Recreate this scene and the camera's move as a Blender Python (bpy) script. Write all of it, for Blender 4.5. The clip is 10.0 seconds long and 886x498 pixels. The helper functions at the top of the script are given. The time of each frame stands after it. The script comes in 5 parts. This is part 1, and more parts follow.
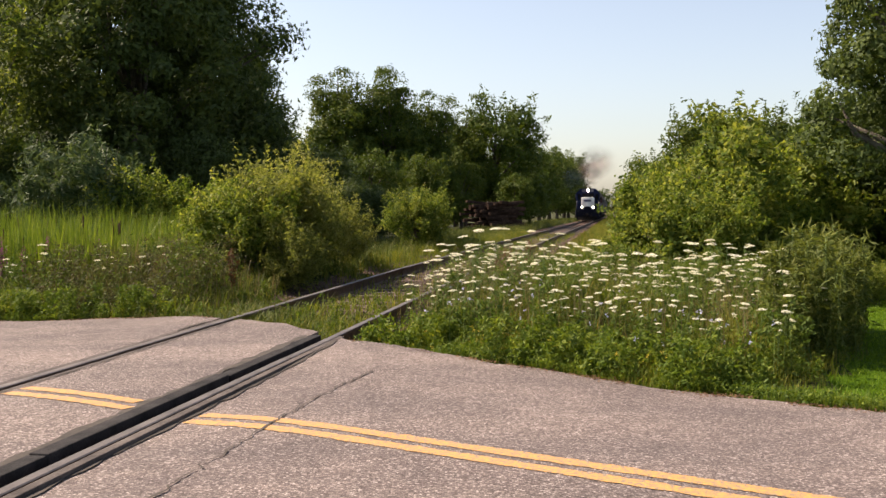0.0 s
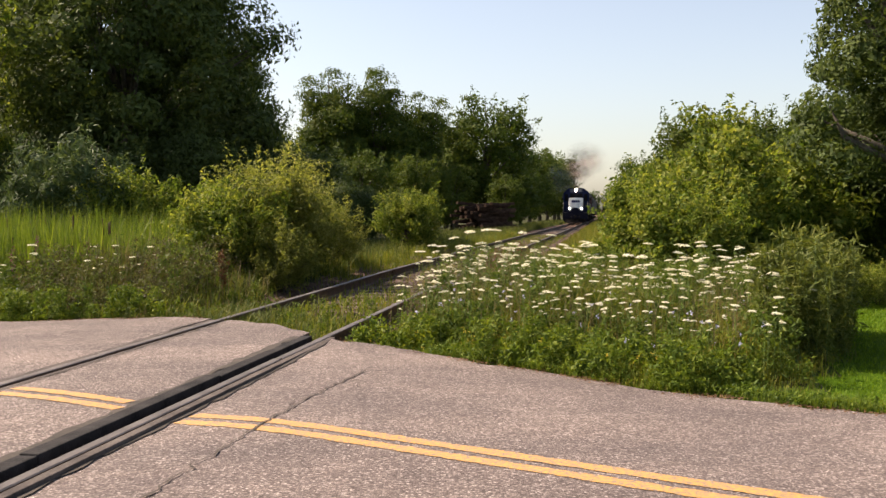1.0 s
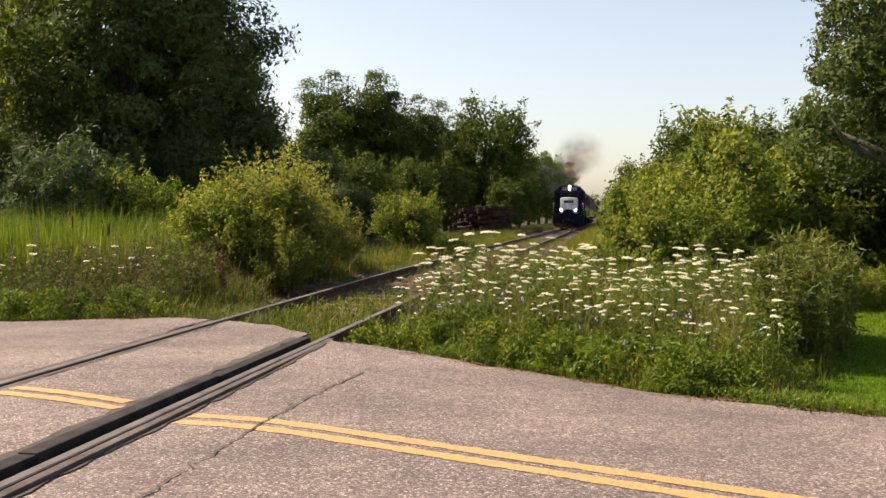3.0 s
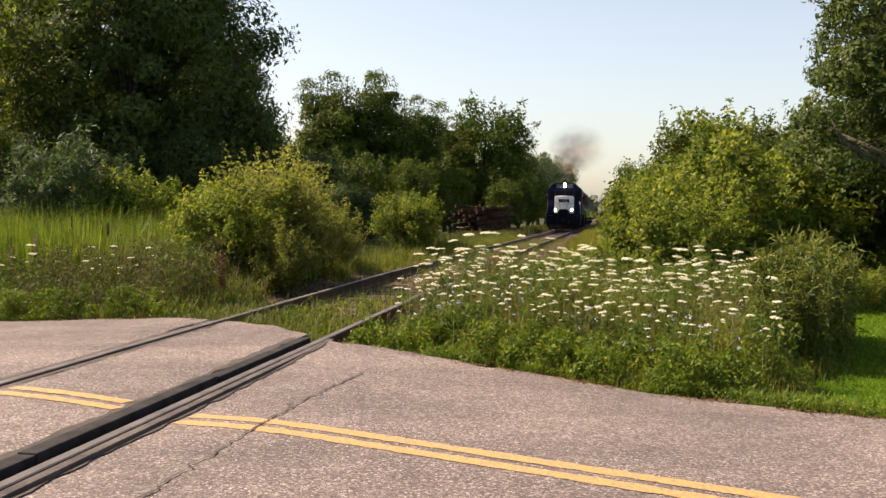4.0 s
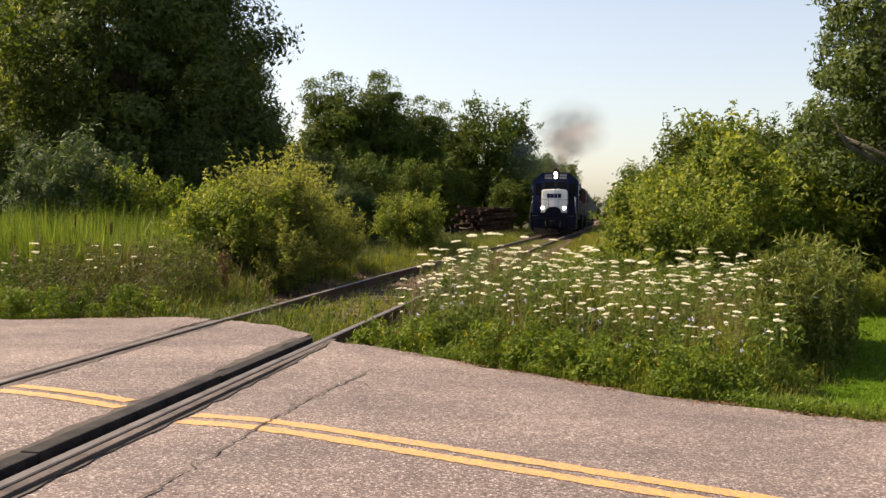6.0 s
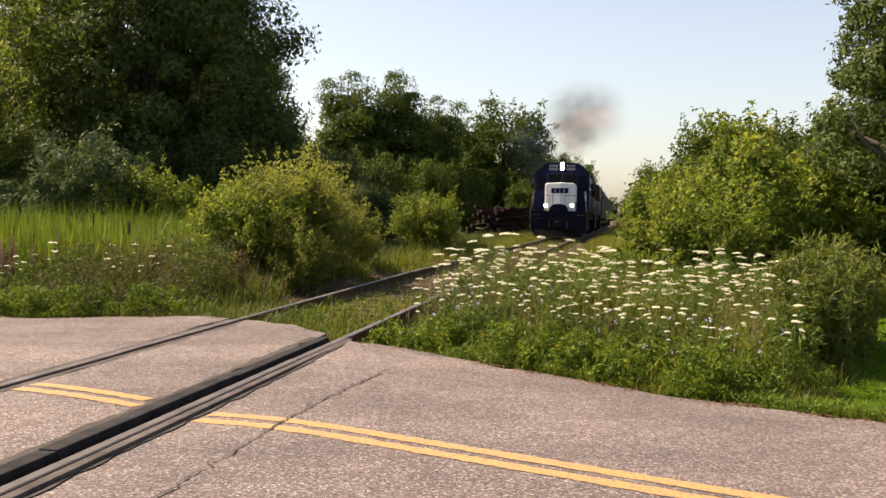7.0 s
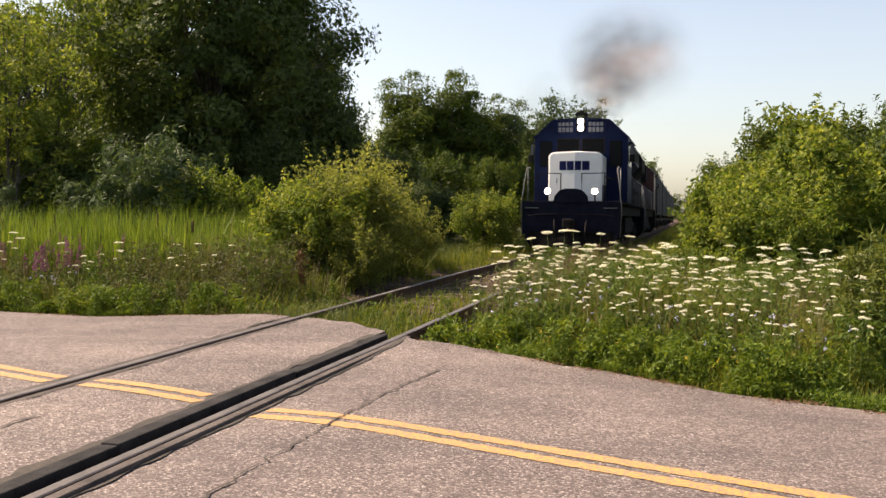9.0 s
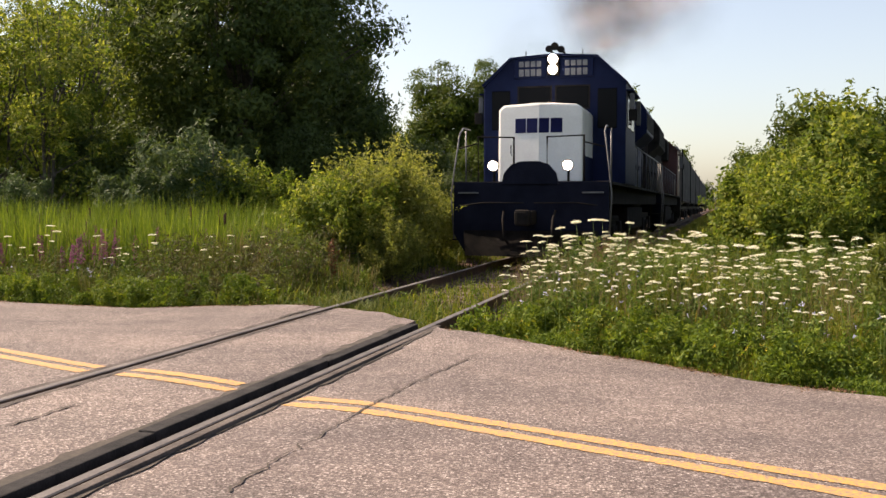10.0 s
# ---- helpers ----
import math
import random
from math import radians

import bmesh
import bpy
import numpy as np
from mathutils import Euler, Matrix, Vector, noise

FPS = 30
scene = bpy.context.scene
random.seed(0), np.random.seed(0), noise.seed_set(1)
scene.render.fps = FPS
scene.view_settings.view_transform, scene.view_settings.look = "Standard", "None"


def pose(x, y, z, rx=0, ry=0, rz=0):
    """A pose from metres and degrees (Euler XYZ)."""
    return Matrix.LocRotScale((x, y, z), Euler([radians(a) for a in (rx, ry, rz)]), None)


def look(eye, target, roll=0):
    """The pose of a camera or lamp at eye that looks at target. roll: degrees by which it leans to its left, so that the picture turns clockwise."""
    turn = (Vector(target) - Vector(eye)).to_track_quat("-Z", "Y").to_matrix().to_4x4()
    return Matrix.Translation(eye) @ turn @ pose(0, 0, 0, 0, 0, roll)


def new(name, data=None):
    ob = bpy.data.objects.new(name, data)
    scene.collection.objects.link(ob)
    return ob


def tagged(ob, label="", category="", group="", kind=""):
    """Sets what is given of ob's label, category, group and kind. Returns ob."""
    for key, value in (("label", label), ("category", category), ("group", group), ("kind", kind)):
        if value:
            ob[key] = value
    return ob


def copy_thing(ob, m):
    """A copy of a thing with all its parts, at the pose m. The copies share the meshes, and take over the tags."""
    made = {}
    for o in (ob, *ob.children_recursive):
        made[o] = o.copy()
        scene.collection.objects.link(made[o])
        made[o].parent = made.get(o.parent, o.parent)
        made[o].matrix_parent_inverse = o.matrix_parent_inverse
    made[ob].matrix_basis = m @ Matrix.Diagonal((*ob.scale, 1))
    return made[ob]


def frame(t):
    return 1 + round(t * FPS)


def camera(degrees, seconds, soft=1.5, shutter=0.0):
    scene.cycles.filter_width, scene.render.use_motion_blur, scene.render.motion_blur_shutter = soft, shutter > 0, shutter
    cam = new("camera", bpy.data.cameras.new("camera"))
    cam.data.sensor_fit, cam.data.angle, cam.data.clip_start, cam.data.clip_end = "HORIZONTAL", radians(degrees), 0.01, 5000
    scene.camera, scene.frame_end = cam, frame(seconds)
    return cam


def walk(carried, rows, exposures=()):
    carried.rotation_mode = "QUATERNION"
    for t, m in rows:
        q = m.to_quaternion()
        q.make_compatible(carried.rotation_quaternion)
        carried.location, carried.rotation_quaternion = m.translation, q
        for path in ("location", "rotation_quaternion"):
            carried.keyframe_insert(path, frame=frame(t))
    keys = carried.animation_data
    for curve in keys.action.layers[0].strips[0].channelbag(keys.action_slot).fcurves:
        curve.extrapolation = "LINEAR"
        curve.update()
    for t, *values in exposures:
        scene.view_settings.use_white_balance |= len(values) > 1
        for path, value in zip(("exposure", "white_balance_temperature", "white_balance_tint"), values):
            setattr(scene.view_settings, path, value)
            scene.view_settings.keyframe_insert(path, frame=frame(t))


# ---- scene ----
# ======== camera ========
cam = camera(47.07, 10.0, soft=1.5)
# seconds, eye x y z, yaw to the left, pitch up, roll
ROWS = [
    (0, 0.000, 0.000, 1.250, 0.00, -2.45, -0.18),
    (0.5, -0.006, -0.009, 1.249, -0.50, -2.42, -0.08),
    (1, -0.008, -0.008, 1.247, -0.54, -2.37, 0.00),
    (1.5, -0.005, -0.011, 1.245, -0.55, -2.34, 0.08),
    (2, -0.008, -0.007, 1.240, -0.59, -2.28, 0.19),
    (2.5, -0.008, -0.017, 1.237, -0.59, -2.24, 0.22),
    (4, -0.019, -0.009, 1.237, -0.66, -2.18, 0.37),
    (4.5, -0.018, -0.011, 1.238, -0.69, -2.17, 0.46),
    (5, -0.022, -0.012, 1.239, -0.74, -2.16, 0.58),
    (6.5, -0.025, -0.006, 1.239, -0.19, -2.15, 0.76),
    (7, -0.025, -0.005, 1.238, 0.40, -2.16, 0.78),
    (7.5, -0.014, 0.003, 1.229, 1.25, -2.15, 0.68),
    (8, -0.005, 0.012, 1.221, 2.13, -2.15, 0.57),
    (8.5, 0.001, 0.015, 1.216, 2.97, -2.17, 0.49),
    (9, 0.009, 0.020, 1.219, 3.86, -2.25, 0.32),
    (9.5, 0.021, 0.014, 1.219, 4.76, -2.41, 0.11),
    (10, 0.034, -0.058, 1.224, 5.61, -2.81, -0.14),
]


def eye_pose(x, y, z, yaw, pitch, roll):
    a, b = radians(yaw), radians(pitch)
    ahead = (-math.sin(a) * math.cos(b), math.cos(a) * math.cos(b), math.sin(b))
    return look((x, y, z), (x + 5 * ahead[0], y + 5 * ahead[1], z + 5 * ahead[2]), roll)


walk(cam, [(t, eye_pose(*row)) for t, *row in ROWS], [(0.0, 0.6, 7050, 16), (2.0, 0.64, 7350, 16), (8.0, 0.66, 7400, 16), (10.0, 0.64, 7250, 16)])

# ======== light ========
SUN_EL, SUN_AZ = 46.0, -72.0      # degrees up; degrees from straight ahead, minus is to the left
world = bpy.data.worlds.new("world")
scene.world = world
world.use_nodes = True
wn = world.node_tree
sky = wn.nodes.new("ShaderNodeTexSky")
sky.sky_type = "NISHITA"
sky.sun_disc = False
sky.sun_elevation = radians(SUN_EL)
sky.sun_rotation = radians(SUN_AZ)
sky.air_density, sky.dust_density, sky.ozone_density = 1.0, 1.3, 1.0
haze = wn.nodes.new("ShaderNodeHueSaturation")     # summer haze takes colour out of the sky
haze.inputs["Saturation"].default_value = 0.78
wn.links.new(sky.outputs[0], haze.inputs["Color"])
veil = wn.nodes.new("ShaderNodeMix")
veil.data_type, veil.blend_type = "RGBA", "MULTIPLY"
veil.inputs[0].default_value = 1.0
veil.inputs[7].default_value = (0.958, 0.982, 1.01, 1)
wn.links.new(haze.outputs[0], veil.inputs[6])
wn.links.new(veil.outputs[2], wn.nodes["Background"].inputs[0])
wn.nodes["Background"].inputs[1].default_value = 0.13
sun_data = bpy.data.lights.new("sun", "SUN")
sun_data.energy, sun_data.angle, sun_data.color = 7.0, radians(0.6), (1.0, 0.87, 0.71)
sun = new("sun", sun_data)
se, sa = radians(SUN_EL), radians(SUN_AZ)
sun.matrix_world = look((60 * math.sin(sa) * math.cos(se), 60 * math.cos(sa) * math.cos(se), 60 * math.sin(se)), (0, 0, 0))

# ======== plan ========
HEADING = 9.55                      # the track runs this many degrees to the right of straight ahead
TRACK_N = -3.43                     # track centre, metres to the right of the line through the first eye
SIN, COS = math.sin(radians(HEADING)), math.cos(radians(HEADING))
GAUGE = 1.56                        # rail centre to rail centre


def at(n, s):
    """Plan place from metres across (n) and along (s) the track's heading."""
    return n * COS + s * SIN, -n * SIN + s * COS


def grade(s):
    """The line drops gently beyond the crossing."""
    d = np.clip(np.asarray(s, float) - 18, 0, 400)
    return -0.0078 * d * d / (d + 6)


def to_ns(x, y):
    return x * COS - y * SIN, x * SIN + y * COS


RA = radians(31.0)
RE, RM = (math.cos(RA), -math.sin(RA)), (math.sin(RA), math.cos(RA))     # along the road to the right; across it to the far side
ROAD_MID = 4.45


def road_z(x, y):
    """Height of the road surface: crowned, flat where the rails cross it, and sunk along them."""
    x, y = np.asarray(x, float), np.asarray(y, float)
    q = np.abs(x * COS - y * SIN - TRACK_N)
    b = np.abs(x * RM[0] + y * RM[1] - ROAD_MID)
    u = x * COS - y * SIN - TRACK_N
    dip = np.where(u > 0.78, 0.032 * np.exp(-((u - 0.85) / 0.42) ** 2), np.where(u < -0.78, 0.03 * np.exp(-((u + 0.88) / 1.6) ** 2), 0.016 - 0.022 * (1 - (u / 0.78) ** 2)))
    return -0.045 * np.clip(b - 0.25, 0, 3.9) * np.clip((q - 1.2) / 2.5, 0, 1) - dip * np.clip(1.8 - b / 2, 0, 1)


# ======== materials ========
def nodes_of(name):
    m = bpy.data.materials.new(name)
    m.use_nodes = True
    nt = m.node_tree
    return m, nt, nt.nodes, nt.links, nt.nodes["Principled BSDF"]


def ramp(nt, stops):
    r = nt.nodes.new("ShaderNodeValToRGB")
    while len(r.color_ramp.elements) < len(stops):
        r.color_ramp.elements.new(0.5)
    for e, (p, c) in zip(r.color_ramp.elements, stops):
        e.position, e.color = p, (*c, 1)
    return r


def noise_tex(nt, scale, detail=4.0, rough=0.55, coord="Object"):
    tc = nt.nodes.new("ShaderNodeTexCoord")
    n = nt.nodes.new("ShaderNodeTexNoise")
    n.inputs["Scale"].default_value, n.inputs["Detail"].default_value, n.inputs["Roughness"].default_value = scale, detail, rough
    nt.links.new(tc.outputs[coord], n.inputs["Vector"])
    return n


def mixed(nt, a, b, fac, mode="MIX"):
    m = nt.nodes.new("ShaderNodeMix")
    m.data_type, m.blend_type = "RGBA", mode
    for key, v in ((0, fac), (6, a), (7, b)):
        if hasattr(v, "links"):
            nt.links.new(v, m.inputs[key])
        elif key == 0:
            m.inputs[0].default_value = v
        else:
            m.inputs[key].default_value = (*v, 1)
    return m.outputs[2]


def bump(nt, bsdf, height, strength=0.3, distance=0.01):
    b = nt.nodes.new("ShaderNodeBump")
    b.inputs["Strength"].default_value, b.inputs["Distance"].default_value = strength, distance
    nt.links.new(height, b.inputs["Height"])
    nt.links.new(b.outputs[0], bsdf.inputs["Normal"])


def worn(name, dark, light, scale=6.0, rough=0.6, metal=0.0, fine=60.0, relief=0.2, depth=0.005, coat=0.0, speck=0.28, shine=0.5):
    """A surface that varies at two scales, from dark to light."""
    m, nt, nodes, links, bsdf = nodes_of(name)
    big, small = noise_tex(nt, scale), noise_tex(nt, fine, 3)
    r = ramp(nt, [(0.3, dark), (0.72, light)])
    links.new(big.outputs[0], r.inputs[0])
    g = ramp(nt, [(0.3, (1 - speck,) * 3), (0.7, (1 + speck / 2,) * 3)])
    links.new(small.outputs[0], g.inputs[0])
    links.new(mixed(nt, r.outputs[0], g.outputs[0], 1.0, "MULTIPLY"), bsdf.inputs["Base Color"])
    bsdf.inputs["Roughness"].default_value, bsdf.inputs["Metallic"].default_value = rough, metal
    bsdf.inputs["Coat Weight"].default_value, bsdf.inputs["Specular IOR Level"].default_value = coat, shine
    bump(nt, bsdf, small.outputs[0], relief, depth)
    return m


def leafy(name, stops, through_light=0.4, rough=0.62, patches=0.9, warm=(1.17, 1.12, 0.6)):
    """Leaves: colour by piece, partly lit through."""
    m, nt, nodes, links, bsdf = nodes_of(name)
    geo, info = nodes.new("ShaderNodeNewGeometry"), nodes.new("ShaderNodeObjectInfo")
    n = noise_tex(nt, patches, 3, 0.6)
    add = nodes.new("ShaderNodeMath")
    add.operation = "MULTIPLY_ADD"
    links.new(geo.outputs["Random Per Island"], add.inputs[0])
    add.inputs[1].default_value = 0.55
    links.new(n.outputs[0], add.inputs[2])
    add2 = nodes.new("ShaderNodeMath")
    add2.operation = "MULTIPLY_ADD"
    links.new(info.outputs["Random"], add2.inputs[0])
    add2.inputs[1].default_value = 0.2
    links.new(add.outputs[0], add2.inputs[2])
    sub = nodes.new("ShaderNodeMath")
    sub.operation = "SUBTRACT"
    links.new(add2.outputs[0], sub.inputs[0])
    sub.inputs[1].default_value = 0.38
    r = ramp(nt, stops)
    links.new(sub.outputs[0], r.inputs[0])
    links.new(r.outputs[0], bsdf.inputs["Base Color"])
    bsdf.inputs["Roughness"].default_value = rough
    bsdf.inputs["Specular IOR Level"].default_value = 0.18
    tr = nodes.new("ShaderNodeBsdfTranslucent")
    links.new(mixed(nt, r.outputs[0], warm, 1.0, "MULTIPLY"), tr.inputs[0])
    mx = nodes.new("ShaderNodeMixShader")
    mx.inputs[0].default_value = through_light
    links.new(bsdf.outputs[0], mx.inputs[1])
    links.new(tr.outputs[0], mx.inputs[2])
    links.new(mx.outputs[0], nodes["Material Output"].inputs[0])
    return m


def glowing(name, color, strength):
    m, nt, nodes, links, bsdf = nodes_of(name)
    bsdf.inputs["Base Color"].default_value = (*color, 1)
    bsdf.inputs["Emission Color"].default_value = (*color, 1)
    bsdf.inputs["Emission Strength"].default_value = strength
    return m


def asphalt_material():
    m, nt, nodes, links, bsdf = nodes_of("old_asphalt")
    tc = nodes.new("ShaderNodeTexCoord")
    vor = nodes.new("ShaderNodeTexVoronoi")
    vor.inputs["Scale"].default_value = 88.0
    links.new(tc.outputs["Object"], vor.inputs["Vector"])
    sep = nodes.new("ShaderNodeSeparateColor")
    links.new(vor.outputs["Color"], sep.inputs[0])
    stones = ramp(nt, [(0.0, (0.1, 0.078, 0.074)), (0.4, (0.18, 0.146, 0.137)), (0.8, (0.275, 0.228, 0.212)), (0.9, (0.36, 0.31, 0.29)), (1.0, (0.54, 0.48, 0.45))])
    links.new(sep.outputs[0], stones.inputs[0])
    edge = ramp(nt, [(0.25, (1, 1, 1)), (0.65, (0.55, 0.55, 0.55))])
    links.new(vor.outputs["Distance"], edge.inputs[0])
    c = mixed(nt, stones.outputs[0], edge.outputs[0], 1.0, "MULTIPLY")
    big = noise_tex(nt, 0.45, 5, 0.6)
    patch = ramp(nt, [(0.3, (0.66, 0.65, 0.67)), (0.7, (1.2, 1.18, 1.15))])
    links.new(big.outputs[0], patch.inputs[0])
    c = mixed(nt, c, patch.outputs[0], 1.0, "MULTIPLY")
    turn = nodes.new("ShaderNodeMapping")
    turn.inputs["Rotation"].default_value = (0, 0, RA)
    turn.inputs["Scale"].default_value = (0.12, 1.3, 1.0)
    links.new(tc.outputs["Object"], turn.inputs["Vector"])
    lane = nodes.new("ShaderNodeTexNoise")
    lane.inputs["Scale"].default_value, lane.inputs["Detail"].default_value = 1.0, 3.0
    links.new(turn.outputs[0], lane.inputs["Vector"])
    bands = ramp(nt, [(0.35, (0.86, 0.86, 0.87)), (0.65, (1.1, 1.09, 1.08))])
    links.new(lane.outputs[0], bands.inputs[0])
    c = mixed(nt, c, bands.outputs[0], 1.0, "MULTIPLY")
    mid = noise_tex(nt, 5.0, 4, 0.6)
    spots = ramp(nt, [(0.3, (0.82, 0.82, 0.82)), (0.7, (1.08, 1.08, 1.08))])
    links.new(mid.outputs[0], spots.inputs[0])
    c = mixed(nt, c, spots.outputs[0], 1.0, "MULTIPLY")
    links.new(c, bsdf.inputs["Base Color"])
    bsdf.inputs["Roughness"].default_value = 0.85
    bsdf.inputs["Specular IOR Level"].default_value = 0.3
    bump(nt, bsdf, vor.outputs["Distance"], 0.55, 0.006)
    return m


def paint_material():
    m, nt, nodes, links, bsdf = nodes_of("yellow_road_paint")
    n = noise_tex(nt, 45.0, 5, 0.7)
    r = ramp(nt, [(0.43, (0.22, 0.165, 0.12)), (0.52, (0.48, 0.25, 0.065)), (0.8, (0.62, 0.335, 0.085))])
    links.new(n.outputs[0], r.inputs[0])
    links.new(r.outputs[0], bsdf.inputs["Base Color"])
    bsdf.inputs["Roughness"].default_value = 0.6
    bump(nt, bsdf, n.outputs[0], 0.5, 0.004)
    return m


ASPHALT, YELLOW = asphalt_material(), paint_material()
CRACK = worn("crack_dirt", (0.03, 0.025, 0.02), (0.07, 0.055, 0.045), 8, 0.95)
SOIL = worn("soil_and_thatch", (0.025, 0.034, 0.01), (0.07, 0.066, 0.032), 1.3, 0.95, fine=40, relief=0.6, depth=0.03, shine=0.08)
LAWN_SOIL = worn("mown_turf", (0.035, 0.075, 0.004), (0.06, 0.115, 0.007), 0.8, 1.0, fine=90, relief=0.6, depth=0.02, shine=0.05)
BED = worn("rusty_trackbed", (0.05, 0.03, 0.022), (0.17, 0.11, 0.085), 2.5, 0.95, fine=22, relief=0.8, depth=0.05, shine=0.1)
STONE = worn("ballast_stone", (0.07, 0.044, 0.034), (0.18, 0.125, 0.1), 3.0, 0.9, fine=50)
RAIL_RUST = worn("rusty_rail_steel", (0.045, 0.028, 0.02), (0.13, 0.075, 0.05), 7, 0.8, 0.3)
RAIL_TOP = worn("polished_rail_head", (0.07, 0.06, 0.056), (0.16, 0.14, 0.13), 3, 0.6, 0.3)
SEAL = worn("weathered_seal", (0.05, 0.042, 0.04), (0.13, 0.11, 0.1), 4, 0.85, fine=60, relief=0.5, depth=0.01, shine=0.15)
RUBBER = worn("crossing_rubber", (0.014, 0.0135, 0.014), (0.045, 0.042, 0.042), 5, 0.85, fine=70, relief=0.5, depth=0.01, shine=0.12)
OLD_TIE = worn("dark_brown_tie_timber", (0.018, 0.011, 0.008), (0.075, 0.048, 0.036), 3.0, 0.95, fine=25, relief=0.7, depth=0.03, shine=0.1)
TIE_WOOD = worn("creosoted_timber", (0.03, 0.02, 0.016), (0.13, 0.09, 0.07), 3.5, 0.9, fine=30, relief=0.6, depth=0.02)
BARK = worn("grey_bark", (0.035, 0.03, 0.024), (0.13, 0.11, 0.085), 5, 0.95, fine=25, relief=0.9, depth=0.03)
TREE_LEAF = leafy("maple_leaves", [(0.0, (0.034, 0.056, 0.02)), (0.45, (0.058, 0.088, 0.026)), (0.8, (0.09, 0.125, 0.03)), (1.0, (0.15, 0.175, 0.036))], 0.34, patches=0.35)
FAR_LEAF = leafy("far_tree_leaves", [(0.0, (0.0252, 0.05, 0.0084)), (0.5, (0.063, 0.1, 0.014)), (1.0, (0.1512, 0.17, 0.0245))], 0.35)
BUSH_LEAF = leafy("box_elder_leaves", [(0.0, (0.033, 0.072, 0.012)), (0.35, (0.1056, 0.156, 0.024)), (0.65, (0.2145, 0.25, 0.05)), (0.88, (0.319, 0.33, 0.085)), (1.0, (0.44, 0.41, 0.15))], 0.5)
# Olive hue, lightened so the colour carries sun on the bush's right side.
OLIVE_LEAF = leafy("olive_shrub_leaves", [(0.0, (0.07, 0.1, 0.025)), (0.35, (0.15, 0.175, 0.04)), (0.7, (0.24, 0.26, 0.08)), (1.0, (0.34, 0.33, 0.13))], 0.55)
HORSE_LEAF = leafy("horseweed_leaves", [(0.0, (0.04025, 0.065, 0.016)), (0.5, (0.09775, 0.125, 0.026)), (1.0, (0.1955, 0.2, 0.05))], 0.36)
BROWN_WEED = leafy("brown_seeding_weeds", [(0.0, (0.035, 0.032, 0.016)), (0.4, (0.075, 0.065, 0.032)), (0.65, (0.095, 0.11, 0.036)), (1.0, (0.18, 0.2, 0.065))], 0.3, patches=2.5)
GOLDENROD = leafy("goldenrod_leaves", [(0.0, (0.03, 0.065, 0.012)), (0.5, (0.085, 0.13, 0.022)), (0.9, (0.17, 0.2, 0.04)), (1.0, (0.26, 0.22, 0.06))], 0.38, patches=2.0)
WILLOW_LEAF = leafy("grey_willow_leaves", [(0.0, (0.022, 0.046, 0.018)), (0.5, (0.055, 0.09, 0.035)), (1.0, (0.14, 0.18, 0.08))], 0.3)
GRASS = leafy("tall_grass_blades", [(0.0, (0.05, 0.075, 0.012)), (0.35, (0.11, 0.145, 0.02)), (0.65, (0.2, 0.205, 0.036)), (0.85, (0.28, 0.235, 0.065)), (1.0, (0.36, 0.26, 0.1))], 0.38, patches=1.6)
VERGE_GRASS = leafy("verge_grass_blades", [(0.0, (0.025, 0.042, 0.011)), (0.35, (0.05, 0.075, 0.016)), (0.65, (0.105, 0.13, 0.028)), (0.85, (0.175, 0.165, 0.048)), (1.0, (0.18, 0.12, 0.06))], 0.3, patches=2.2)
REED = leafy("reed_blades", [(0.0, (0.035, 0.066, 0.01)), (0.5, (0.13, 0.19, 0.024)), (1.0, (0.3, 0.34, 0.06))], 0.4, patches=2.5)
VERGE = leafy("verge_weeds", [(0.0, (0.03112, 0.0619, 0.0096)), (0.4, (0.08368, 0.135, 0.0168)), (0.75, (0.1675, 0.2137, 0.0264)), (1.0, (0.2871, 0.3038, 0.048))], 0.38, patches=2.2)
LAWN = leafy("mown_grass", [(0.0, (0.06, 0.12, 0.006)), (0.5, (0.11, 0.19, 0.01)), (1.0, (0.18, 0.26, 0.015))], 0.35, patches=2.5)
DRY = leafy("dry_stalks", [(0.0, (0.1, 0.08, 0.045)), (0.5, (0.2, 0.155, 0.09)), (1.0, (0.32, 0.26, 0.16))], 0.25)
WHITE_BLOOM = leafy("white_umbel", [(0.0, (0.68, 0.66, 0.52)), (1.0, (0.88, 0.86, 0.74))], 0.35, warm=(1, 1, 0.9))
PINK_BLOOM = leafy("dull_magenta_spikes", [(0.0, (0.17, 0.045, 0.11)), (1.0, (0.3, 0.1, 0.2))], 0.3, warm=(1, 1, 1))
BLUE_BLOOM = leafy("pale_blue_chicory", [(0.0, (0.38, 0.38, 0.55)), (1.0, (0.55, 0.55, 0.68))], 0.3, warm=(1, 1, 1))
STEM = leafy("flower_stems", [(0.0, (0.06, 0.12, 0.03)), (1.0, (0.16, 0.2, 0.06))], 0.1)


# ======== mesh tools ========
def mesh_of(name, verts, faces, mats, index=None, smooth=False):
    me = bpy.data.meshes.new(name)
    me.from_pydata([tuple(v) for v in verts], [], [tuple(f) for f in faces])
    for m in (mats if isinstance(mats, (list, tuple)) else [mats]):
        me.materials.append(m)
    if index is not None:
        me.polygons.foreach_set("material_index", index)
    if smooth:
        me.polygons.foreach_set("use_smooth", [True] * len(me.polygons))
    me.update()
    return me


